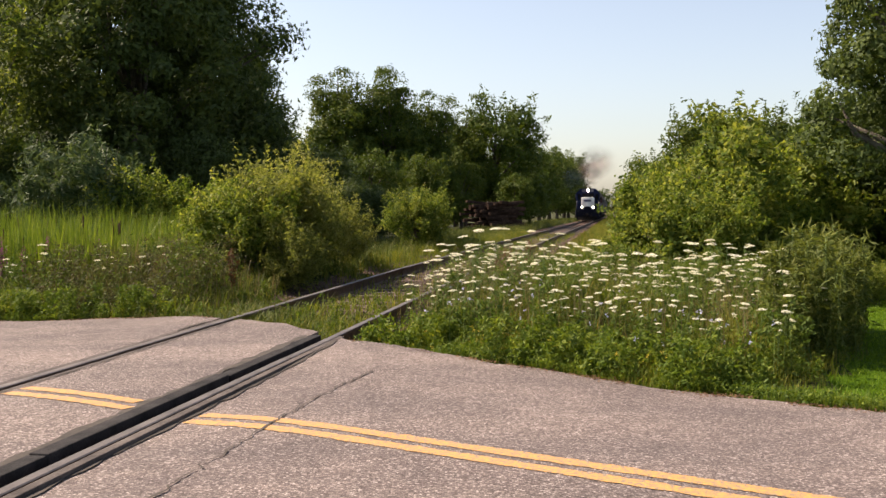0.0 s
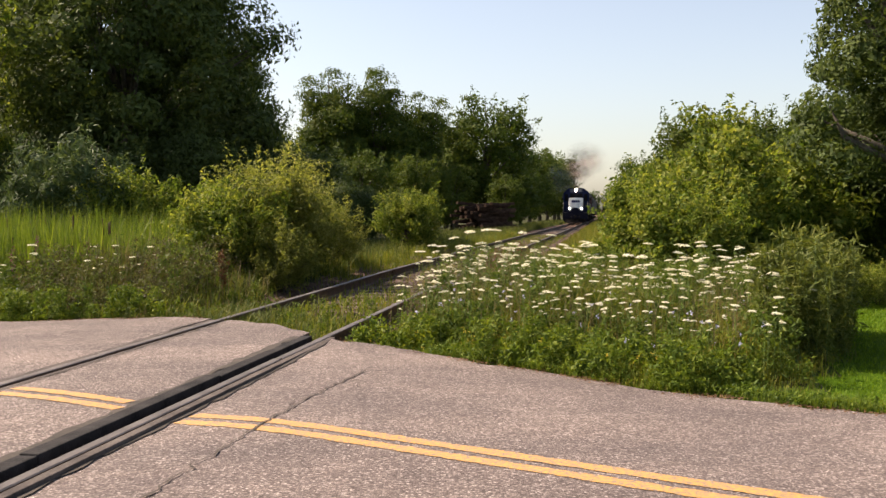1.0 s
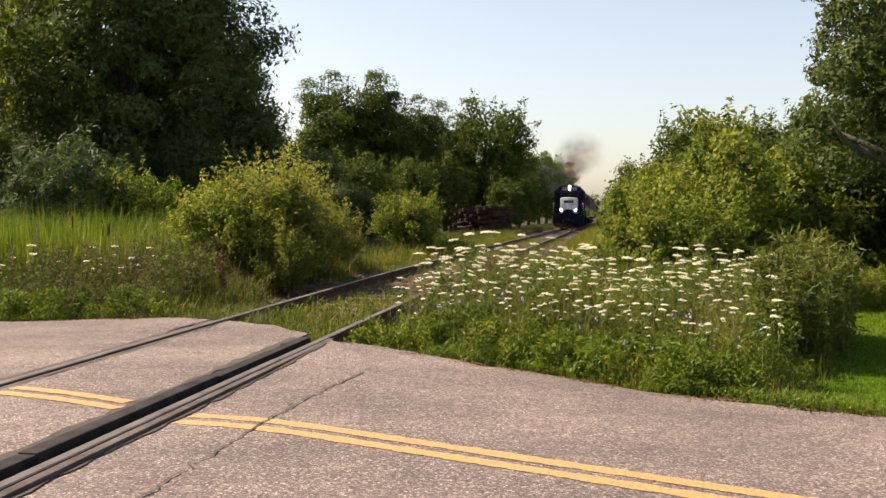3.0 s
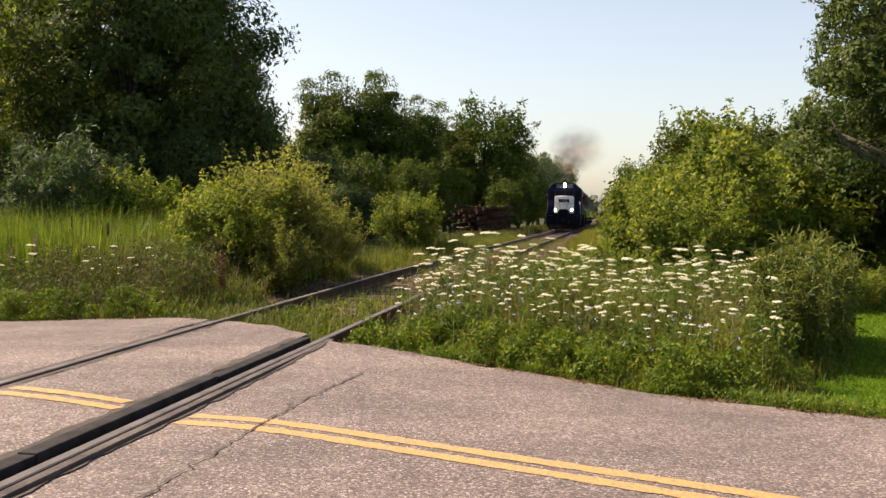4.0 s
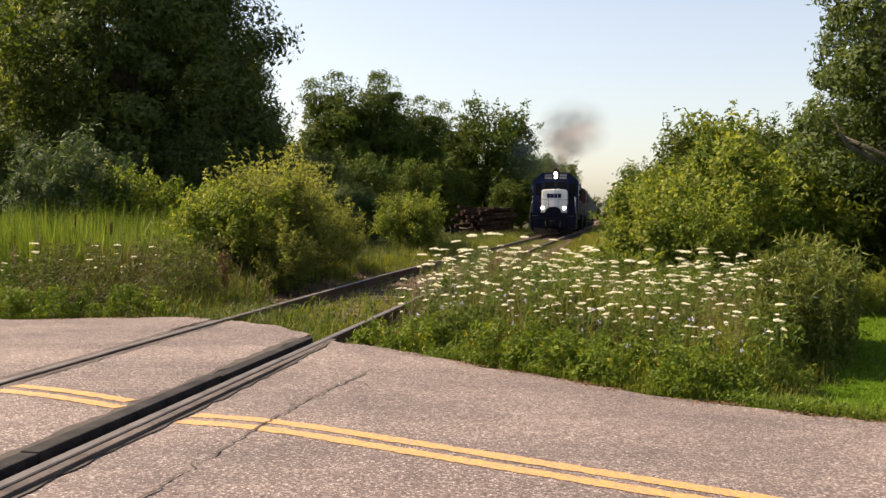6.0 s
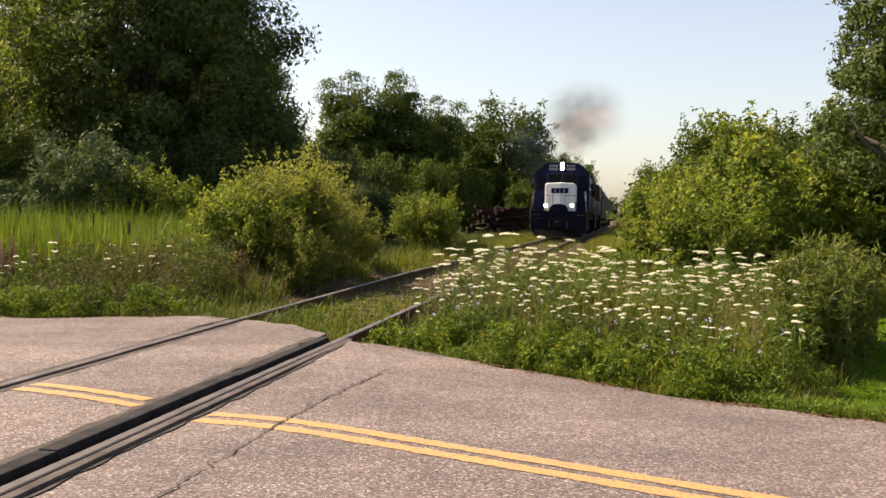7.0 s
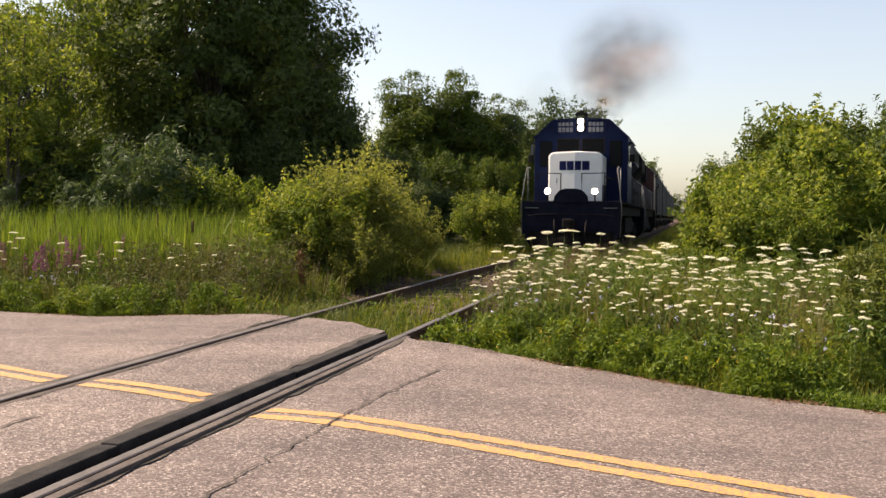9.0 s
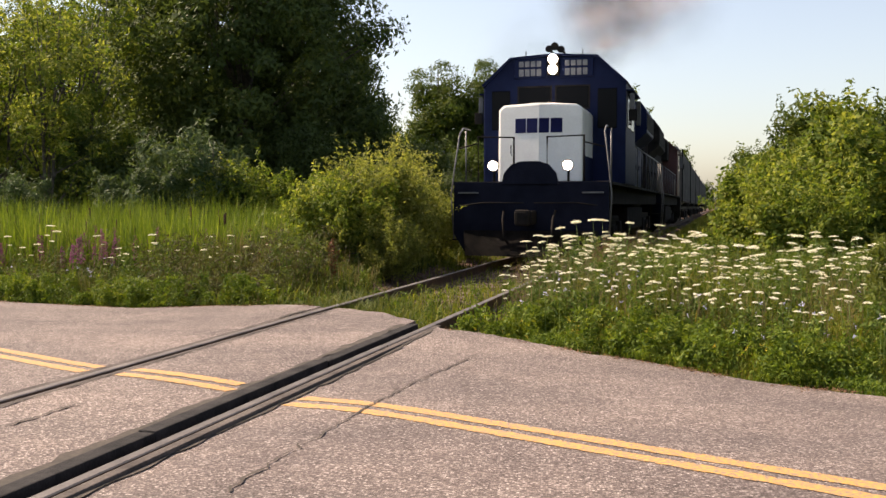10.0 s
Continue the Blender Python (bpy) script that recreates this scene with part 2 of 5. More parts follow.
def fast_mesh(name, verts, nper, mat, tris=True):
    """A mesh of many equal little pieces: verts is (pieces * nper, 3); each piece is a fan (a triangle or a quad)."""
    k = len(verts) // nper
    me = bpy.data.meshes.new(name)
    me.vertices.add(k * nper)
    me.vertices.foreach_set("co", np.asarray(verts, np.float32).ravel())
    me.loops.add(k * nper)
    me.loops.foreach_set("vertex_index", np.arange(k * nper, dtype=np.int32))
    me.polygons.add(k)
    me.polygons.foreach_set("loop_start", np.arange(0, k * nper, nper, dtype=np.int32))
    me.materials.append(mat)
    me.update(calc_edges=True)
    return me


def part(name, bm, material, parent=None, label=""):
    """Links a bmesh or mesh as one object under a thing or a part."""
    if isinstance(bm, bmesh.types.BMesh):
        me = bpy.data.meshes.new(name)
        bm.to_mesh(me)
        bm.free()
    else:
        me = bm
    if material is not None and not me.materials:
        me.materials.append(material)
    ob = new(name, me)
    if parent is not None:
        ob.parent = parent
    return tagged(ob, label)


def box(x0, x1, y0, y1, z0, z1, bevel=0.0, bm=None):
    bm = bm or bmesh.new()
    got = bmesh.ops.create_cube(bm, size=1.0, matrix=Matrix.Translation(((x0 + x1) / 2, (y0 + y1) / 2, (z0 + z1) / 2)) @ Matrix.Diagonal((x1 - x0, y1 - y0, z1 - z0, 1)))
    if bevel:
        edges = list({e for v in got["verts"] for e in v.link_edges})
        bmesh.ops.bevel(bm, geom=edges, offset=bevel, segments=2, affect="EDGES", profile=0.6)
    return bm


def prism(outline, y0, y1, bevel=0.0, bm=None):
    """A closed outline in x, z drawn out from y0 to y1."""
    bm = bm or bmesh.new()
    a = [bm.verts.new((x, y0, z)) for x, z in outline]
    b = [bm.verts.new((x, y1, z)) for x, z in outline]
    faces = [bm.faces.new(a), bm.faces.new(b[::-1])]
    for i in range(len(outline)):
        j = (i + 1) % len(outline)
        faces.append(bm.faces.new((a[j], a[i], b[i], b[j])))
    bmesh.ops.recalc_face_normals(bm, faces=faces)
    if bevel:
        bmesh.ops.bevel(bm, geom=list({e for f in faces for e in f.edges}), offset=bevel, segments=2, affect="EDGES", profile=0.6)
    return bm


def tube(points, radii, sides=8, bm=None):
    bm = bm or bmesh.new()
    pts = [Vector(p) for p in points]
    if not isinstance(radii, (list, tuple)):
        radii = [radii] * len(pts)
    rings = []
    for i, p in enumerate(pts):
        d = (pts[min(i + 1, len(pts) - 1)] - pts[max(i - 1, 0)]).normalized()
        u = d.orthogonal().normalized() if abs(d.z) > 0.9 else d.cross(Vector((0, 0, 1))).normalized()
        v = d.cross(u)
        rings.append([bm.verts.new(p + radii[i] * (math.cos(a) * u + math.sin(a) * v)) for a in [2 * math.pi * k / sides for k in range(sides)]])
    for r0, r1 in zip(rings, rings[1:]):
        for k in range(sides):
            f = bm.faces.new((r0[k], r0[(k + 1) % sides], r1[(k + 1) % sides], r1[k]))
            f.smooth = True
    bm.faces.new(rings[0][::-1])
    bm.faces.new(rings[-1])
    return bm


def disc_drum(x, y, z, radius, length, axis="y", sides=20, bm=None):
    d = {"x": Vector((1, 0, 0)), "y": Vector((0, 1, 0)), "z": Vector((0, 0, 1))}[axis] * length / 2
    c = Vector((x, y, z))
    return tube([c - d, c + d], radius, sides, bm)


def clip(poly, n_at, keep_above):
    """The part of a plan polygon in (n, s) with n above or below n_at."""
    out = []
    for (n0, s0), (n1, s1) in zip(poly, poly[1:] + poly[:1]):
        in0, in1 = (n0 >= n_at) == keep_above, (n1 >= n_at) == keep_above
        if in0:
            out.append((n0, s0))
        if in0 != in1:
            f = (n_at - n0) / (n1 - n0)
            out.append((n_at, s0 + f * (s1 - s0)))
    return out


# ======== ground, road, track ========
def road_xy(a, b):
    return a * RE[0] + (b + ROAD_MID) * RM[0], a * RE[1] + (b + ROAD_MID) * RM[1]


FAR_EDGE = [(-60, 2.7), (-20, 2.7), (-12.6, 2.8), (-11.1, 3.35), (-9.6, 3.9), (-8.3, 4.05), (-7, 3.9), (-6.3, 3.55), (-5.6, 3.22), (-4.43, 3.08), (-3.33, 2.98), (-2.36, 2.8), (-1.5, 2.7), (40, 2.7), (200, 2.7)]
rng = np.random.default_rng(4)


def far_edge(a):
    return np.interp(a, [p[0] for p in FAR_EDGE], [p[1] for p in FAR_EDGE])


def past_edge(x, y):
    """Metres beyond the far edge of the road, along the road's normal."""
    a, b = x * RE[0] + y * RE[1], x * RM[0] + y * RM[1] - ROAD_MID
    return b - far_edge(a)


def ground_z(x, y):
    x, y = np.asarray(x, float), np.asarray(y, float)
    n = x * COS - y * SIN
    q = np.abs(n - TRACK_N)
    drop = grade(x * SIN + y * COS)
    z = road_z(x, y) - 0.03
    bed = np.clip((2.1 - q) / 0.5, 0, 1)
    z = z * (1 - bed) + bed * -0.19
    a, b = x * RE[0] + y * RE[1], x * RM[0] + y * RM[1] - ROAD_MID
    on_road = (b < far_edge(a) - 0.12) & (b > -3.6)
    rough = 0.05 * np.sin(x * 1.7 + 0.6 * y) * np.sin(y * 1.3 - 0.4 * x) * np.clip((past_edge(x, y) - 0.5) / 2, 0, 1)
    return np.where(on_road, np.minimum(z, road_z(x, y) - 0.3), z + rough * (1 - bed)) + drop


def lawn_edge(s, at_s, at_n):
    """How far across the wild growth reaches before the mown lawn begins."""
    return np.interp(s, at_s, at_n) + np.interp(s, [6.0, 7.0, 7.8, 9.0, 10.5, 13.0], [0.0, 0.25, 0.65, 0.6, 0.4, 0.15])


def make_ground():
    ns = np.unique(np.r_[-3000, -900, -300, -120, np.arange(-60, -16, 3.0), np.arange(-16, 10.01, 0.25), np.arange(12, 60, 3.0), 120, 300, 900, 3000])
    ss = np.unique(np.r_[-3000, -900, -200, -40, np.arange(-12, 4, 2.0), np.arange(4, 26.01, 0.25), np.arange(28, 140, 3.0), 170, 200, 300, 400, 900, 3000])
    gn, gs = np.meshgrid(ns, ss)
    gx, gy = gn * COS + gs * SIN, -gn * SIN + gs * COS
    gz = ground_z(gx, gy)
    w = len(ns)
    verts = np.stack([gx.ravel(), gy.ravel(), gz.ravel()], 1)
    faces, idx = [], []
    for j in range(len(ss) - 1):
        for i in range(w - 1):
            k = j * w + i
            faces.append((k, k + 1, k + w + 1, k + w))
            n, s = (ns[i] + ns[i + 1]) / 2, (ss[j] + ss[j + 1]) / 2
            kind = 1 if n > lawn_edge(s, [3.0, 7.4, 10.5, 13, 20], [0.0, 0.6, 1.95, 2.6, 3.0]) and s < 40 else 0
            idx.append(2 if abs(n - TRACK_N) < 1.8 and s > 9 else kind)
    ob = new("ground", mesh_of("ground", verts, faces, [SOIL, LAWN_SOIL, BED], idx, True))
    tagged(ob, "green weedy ground with mown lawn beside the road", "ground", kind="structure")


make_ground()


def make_road():
    a_line = np.r_[-60, -40, -25, np.arange(-16, 6, 0.09), 10, 40, 200]
    jag = np.convolve(rng.normal(0, 0.05, len(a_line)), [0.25, 0.5, 0.25], "same")
    edge = [to_ns(*road_xy(a, float(far_edge(a) + j))) for a, j in zip(a_line, jag)]
    poly = edge + [to_ns(*road_xy(200, -3.4)), to_ns(*road_xy(-60, -3.4))]
    near, far = TRACK_N + GAUGE / 2, TRACK_N - GAUGE / 2
    cuts = [-200, far - 0.13, None, far + 0.13, near - 0.245, None, near + 0.1, 300]
    bm = bmesh.new()
    for n0, n1 in zip(cuts, cuts[1:]):
        if n0 is None or n1 is None:
            continue
        band = clip(clip(poly, n0, True), n1, False)
        if len(band) > 2:
            bm.faces.new([bm.verts.new((*at(n, s), 0)) for n, s in band])
    # cut the sheet into strips, so that it can follow the crown
    across, along = Vector((RM[0], RM[1], 0)), Vector((COS, -SIN, 0))
    for d in sorted([*np.arange(-3.0, 4.6, 0.5), -0.25, 0.25]):
        bmesh.ops.bisect_plane(bm, geom=bm.verts[:] + bm.edges[:] + bm.faces[:], plane_co=across * (ROAD_MID + d), plane_no=across)
    for n in [TRACK_N + q * k for q in (-1, 1) for k in (0.2, 0.45, 0.6, 0.95, 1.05, 1.15, 1.25, 1.35, 1.5, 1.65, 1.8, 2.1, 2.5, 3.1, 3.7)]:
        bmesh.ops.bisect_plane(bm, geom=bm.verts[:] + bm.edges[:] + bm.faces[:], plane_co=along * n, plane_no=along)
    rim = [e for e in bm.edges if e.is_boundary]
    got = bmesh.ops.extrude_edge_only(bm, edges=rim)
    low = {v for v in got["geom"] if isinstance(v, bmesh.types.BMVert)}
    for v in bm.verts:
        v.co.z = float(road_z(v.co.x, v.co.y)) - (0.14 if v in low else 0.0)
    bmesh.ops.triangulate(bm, faces=[f for f in bm.faces if len(f.verts) > 4])
    bmesh.ops.recalc_face_normals(bm, faces=bm.faces)
    road = part("road", bm, ASPHALT)
    tagged(road, "old pinkish grey asphalt road with worn aggregate and a rail crossing", "road", kind="structure")

    def strip(name, line, half, mat, lift, label="", waver=0.0):
        """A thin band laid on the road along a line of plan points."""
        bm = bmesh.new()
        prev = None
        for i, p in enumerate(line):
            q0, q1 = Vector(line[max(i - 1, 0)]), Vector(line[min(i + 1, len(line) - 1)])
            d = (q1 - q0).normalized()
            w = half * (1 + waver * rng.normal()) if waver else half
            pair = []
            for sgn in (-1, 1):
                x, y = p[0] - d.y * w * sgn, p[1] + d.x * w * sgn
                pair.append(bm.verts.new((x, y, float(road_z(x, y)) + lift)))
            if prev:
                bm.faces.new((prev[0], prev[1], pair[1], pair[0]))
            prev = pair
        bmesh.ops.recalc_face_normals(bm, faces=bm.faces)
        return part(name, bm, mat, road, label)

    # double yellow line, broken where the rails pass
    for b in (0.092, -0.088):
        spans = []
        a = -26.0
        run = []
        while a < 40:
            n = to_ns(*road_xy(a, b))[0]
            hidden = -0.3 < n - near < 0.13 or abs(n - far) < 0.16
            if hidden and run:
                spans.append(run)
                run = []
            if not hidden:
                run.append(road_xy(a, b + float(np.interp(a, [-12, -8, -6, -3.5, -1, 1], [-0.12, -0.05, -0.02, 0.015, -0.05, -0.06])) + 0.006 * math.sin(a * 1.3)))
            a += 0.05
        spans.append(run)
        for line in spans:
            strip("yellow_line", line, 0.054, YELLOW, 0.0035, "worn yellow painted road line", 0.08)

    def jagged(points, step=0.07, amp=0.025):
        line = []
        for p, q in zip(points, points[1:]):
            p, q = Vector(p), Vector(q)
            k = max(2, int((q - p).length / step))
            side = Vector((-(q - p).y, (q - p).x)).normalized()
            for i in range(k):
                line.append(tuple(p.lerp(q, i / k) + side * rng.normal(0, amp)))
        return line

    for n, w in ((near - 0.27, 0.034), (near + 0.112, 0.018), (far - 0.14, 0.012), (far + 0.14, 0.01)):
        spots = [at(n, s) for s in np.arange(-1.0, 14, 0.25) if past_edge(*at(n, s)) < -0.05 and at(n, s)[0] * RM[0] + at(n, s)[1] * RM[1] - ROAD_MID > -3.35]
        strip("joint", jagged(spots, 0.11, 0.01), w, CRACK, 0.008, "dirt-filled ragged joint", 0.45)
    for pts, w in (([(-0.38, 7.82), (-0.53, 7.74), (-0.65, 7.28), (-0.8, 6.75), (-0.98, 5.9), (-1.14, 5.0), (-1.25, 4.4), (-1.3, 4.0)], 0.0075), ([(-0.5, 7.95), (-0.56, 7.7), (-0.66, 7.28)], 0.004), ([(-0.62, 7.4), (-0.5, 7.25), (-0.52, 6.95)], 0.003), ([(-0.8, 6.75), (-0.93, 6.5), (-0.9, 6.2), (-0.98, 5.9)], 0.004),
                   ([(-5.3, 9.1), (-5.21, 9.3), (-4.92, 9.88), (-4.71, 10.41)], 0.008), ([(-2.9, 4.85), (-2.81, 5.29), (-2.76, 5.51), (-2.7, 5.8)], 0.01), ([(-3.6, 5.6), (-3.0, 6.05), (-2.75, 6.3)], 0.006), ([(-7.6, 10.3), (-5.8, 10.4), (-4.3, 10.9)], 0.006)):
        strip("crack", jagged(pts, 0.06, 0.013), max(0.0035, w * 0.8), CRACK, 0.008, "crack", 0.35)


make_road()


def rail_profile():
    return [(-0.068, -0.17), (0.068, -0.17), (0.068, -0.155), (0.012, -0.135), (0.009, -0.04), (0.036, -0.03), (0.036, -0.004), (0.028, 0.002), (-0.028, 0.002), (-0.036, -0.004),
            (-0.036, -0.03), (-0.009, -0.04), (-0.012, -0.135), (-0.068, -0.155)]


def make_track():
    turn = pose(0, 0, 0, 0, 0, -HEADING)
    track = tagged(new("railway_track"), "rusty single railway track on weedy ballast, sunk in the road", "railway track")
    track.matrix_world = turn
    for side in (-1, 1):
        # lengths of rail with small joints, slightly out of line
        for k in range(34):
            s = -40.0 + 12 * k
            off = 0.006 * math.sin(s * 0.7 + side)
            ob = part("rail", prism([(TRACK_N + side * GAUGE / 2 + off + x, z) for x, z in rail_profile()], s, s + 11.99), None, track, "rusty steel rail with worn bright head")
            ob.data.materials.append(RAIL_RUST)
            ob.data.materials.append(RAIL_TOP)
            for v in ob.data.vertices:
                v.co.z += float(grade(v.co.y))
            for p in ob.data.polygons:
                p.material_index = 1 if p.normal.z > 0.5 and p.center.z > float(grade(p.center.y)) - 0.02 else 0
    tie = box(-1.3, 1.3, -0.11, 0.11, -0.34, -0.175, 0.015)
    me = bpy.data.meshes.new("tie")
    tie.to_mesh(me)
    tie.free()
    me.materials.append(TIE_WOOD)
    for k in range(150):
        s = 13.4 + 0.55 * k
        ob = part("tie", me, None, track, "weathered timber tie" if k == 0 else "")
        ob.location = (TRACK_N + rng.normal(0, 0.02), s, float(grade(s)) + rng.normal(0, 0.008))
        ob.rotation_euler = (0, 0, rng.normal(0, 0.012))
    # crossing seals: a raised rubber strip inside the near rail, flangeway floors, outer seals
    near, far = TRACK_N + GAUGE / 2, TRACK_N - GAUGE / 2

    def road_span(n):
        """Where the line n enters and leaves the road."""
        inside = [s for s in np.arange(-6, 16, 0.05) if past_edge(*at(n, s)) < 0.02 and (at(n, s)[0] * RM[0] + at(n, s)[1] * RM[1] - ROAD_MID) > -3.4]
        return min(inside), max(inside)

    s0, s1 = road_span(near)
    cuts = np.arange(s0, s1, 2.44)
    for k, s in enumerate(cuts):
        bm = box(near - 0.245, near - 0.135, s, min(s + 2.43, s1), -0.16, 0.01 + 0.006 * math.sin(2.1 * k), 0.01)
        part("rubber_panel", bm, RUBBER, track, "black rubber crossing panel")
    part("flangeway", box(near - 0.135, near - 0.036, s0, s1, -0.2, -0.085), RUBBER, track)
    part("seal", box(near + 0.04, near + 0.1, s0, s1, -0.16, -0.004, 0.006), SEAL, track)
    s0, s1 = road_span(far)
    part("flangeway", box(far + 0.036, far + 0.13, s0, s1, -0.2, -0.05), RUBBER, track)
    part("seal", box(far - 0.13, far - 0.04, s0, s1, -0.16, -0.008, 0.006), SEAL, track)
    part("seal", box(far + 0.06, far + 0.128, s0, s1, -0.16, -0.012, 0.004), SEAL, track)


make_track()


def little_stones(name, n, s_range, half, size, mat, label):
    k = n
    c = np.stack([TRACK_N + rng.uniform(-half, half, k), rng.uniform(*s_range, k)], 1)
    keep = np.ones(k, bool)
    x, y = c[:, 0] * COS + c[:, 1] * SIN, -c[:, 0] * SIN + c[:, 1] * COS
    keep = past_edge(x, y) > 0.1
    x, y = x[keep], y[keep]
    k = len(x)
    z = ground_z(x, y) + 0.012
    r = size * rng.uniform(0.5, 1.3, k)
    base = np.array([(1, 0, 0), (0, 1, 0), (-1, 0, 0), (0, -1, 0), (0, 0, 1), (0, 0, -1)], float)
    tri = [(0, 1, 4), (1, 2, 4), (2, 3, 4), (3, 0, 4), (1, 0, 5), (2, 1, 5), (3, 2, 5), (0, 3, 5)]
    ang = rng.uniform(0, 6.28, k)
    v = base[None] * (r[:, None, None] * rng.uniform(0.6, 1.2, (k, 6, 1)))
    vx = v[..., 0] * np.cos(ang)[:, None] - v[..., 1] * np.sin(ang)[:, None] + x[:, None]
    vy = v[..., 0] * np.sin(ang)[:, None] + v[..., 1] * np.cos(ang)[:, None] + y[:, None]
    vz = v[..., 2] * 0.8 + z[:, None]
    verts = np.stack([vx, vy, vz], -1).reshape(-1, 3)
    faces = (np.arange(k)[:, None, None] * 6 + np.array(tri)[None]).reshape(-1, 3)
    ob = new(name, mesh_of(name, verts.tolist(), faces.tolist(), mat))
    tagged(ob, label, "ballast", kind="stuff")


little_stones("ballast", 9000, (10.5, 46), 1.9, 0.035, STONE, "brownish crushed stone ballast under the track")

# ======== plants ========
def unit(v):
    return v / np.maximum(np.linalg.norm(v, axis=-1, keepdims=True), 1e-9)


def leaves(points, size, g, up=0.35, slim=0.55, level=1.0, corners=4, facing=None):
    """Little four-cornered folded leaves at points, as vertices for fast_mesh (4 a piece)."""
    k = len(points)
    d = unit((g.normal(size=(k, 3)) + np.array([0, 0, -0.15])) * np.array([1, 1, level]))
    nrm = g.normal(size=(k, 3)) + np.array([0, 0, up * 2])
    if facing is not None:       # the leaves of a bough turn outwards together
        nrm = 0.55 * nrm + facing
        d = unit(d - 0.75 * facing * np.sum(d * facing, 1, keepdims=True))
    side = unit(np.cross(d, nrm))
    nrm = unit(np.cross(side, d))
    L = size * g.uniform(0.6, 1.35, (k, 1))
    W = L * slim * 0.5
    a = points
    tip = points + d * L - nrm * L * 0.12
    m = points + d * L * 0.45
    if corners == 3:
        return np.stack([a - side * W * 0.9, a + side * W * 0.9 + d * L * 0.3, tip], 1).reshape(-1, 3)
    return np.stack([a, m + side * W + nrm * W * 0.25, tip, m - side * W + nrm * W * 0.25], 1).reshape(-1, 3)


def clumps(g, count, radii, low=0.0, shell=0.5, lump=0.25):
    """Places for leaf clumps in an uneven, rounded crown about (0, 0, radii z)."""
    d = unit(g.normal(size=(count, 3)))
    d[:, 2] = np.where(d[:, 2] < low - 1, -d[:, 2], d[:, 2])
    ph = g.uniform(0, 6.28, 6)
    uneven = 1 + lump * (np.sin(3 * d[:, 0] * 2 + ph[0]) * np.sin(2.6 * d[:, 1] * 2 + ph[1]) + 0.6 * np.sin(5 * d[:, 2] + ph[2]) * np.cos(4.2 * d[:, 0] + ph[3]))
    r = (shell + (1 - shell) * g.random(count) ** 0.6) * uneven
    return d * r[:, None] * np.array(radii)


def crown_leaves(g, radii, boughs, per, leaf, bough, lump=0.25, shell=0.35, slim=0.55, shoots=0, corners=3, spray=0.0):
    """Leaves on the rounded tops of many boughs, with sprays that stand out of the outline."""
    c = clumps(g, boughs, radii, 0.0, shell, lump)
    rb = bough * g.uniform(0.6, 1.25, (boughs, 1, 1))
    d = unit(g.normal(size=(boughs, per, 3)) + 0.45 * unit(c)[:, None] + np.array([0, 0, 0.3]))
    ph = g.uniform(0, 6.28, (boughs, 1))
    knobs = 1 + 0.3 * np.sin(4 * d[..., 0] + ph) * np.sin(4.5 * d[..., 1] + 2 * ph) + 0.15 * np.sin(7 * d[..., 2] + ph)
    r = rb[..., 0] * knobs * (0.5 + 0.5 * g.random((boughs, per)) ** 0.5)
    pts = c[:, None] + d * r[..., None] * np.array([1, 1, 0.72])
    pts = pts.reshape(-1, 3)
    facing = d.reshape(-1, 3)
    if shoots:
        root = pts[g.integers(len(pts), size=shoots)]
        way = unit(0.6 * unit(root) + np.array([0, 0, 0.75]) + 0.35 * g.normal(size=(shoots, 3)))
        f = g.random((shoots, 26, 1))
        reach = (spray or bough) * g.uniform(0.4, 1.5, (shoots, 1, 1))
        more = root[:, None] + way[:, None] * f * reach + g.normal(size=(shoots, 26, 3)) * leaf * (1.15 - f) * 0.9
        pts = np.concatenate([pts, more.reshape(-1, 3)])
        facing = np.concatenate([facing, unit(g.normal(size=(shoots * 26, 3)) + np.array([0, 0, 0.8]))])
    return c, leaves(pts, leaf, g, slim=slim, corners=corners, facing=facing)


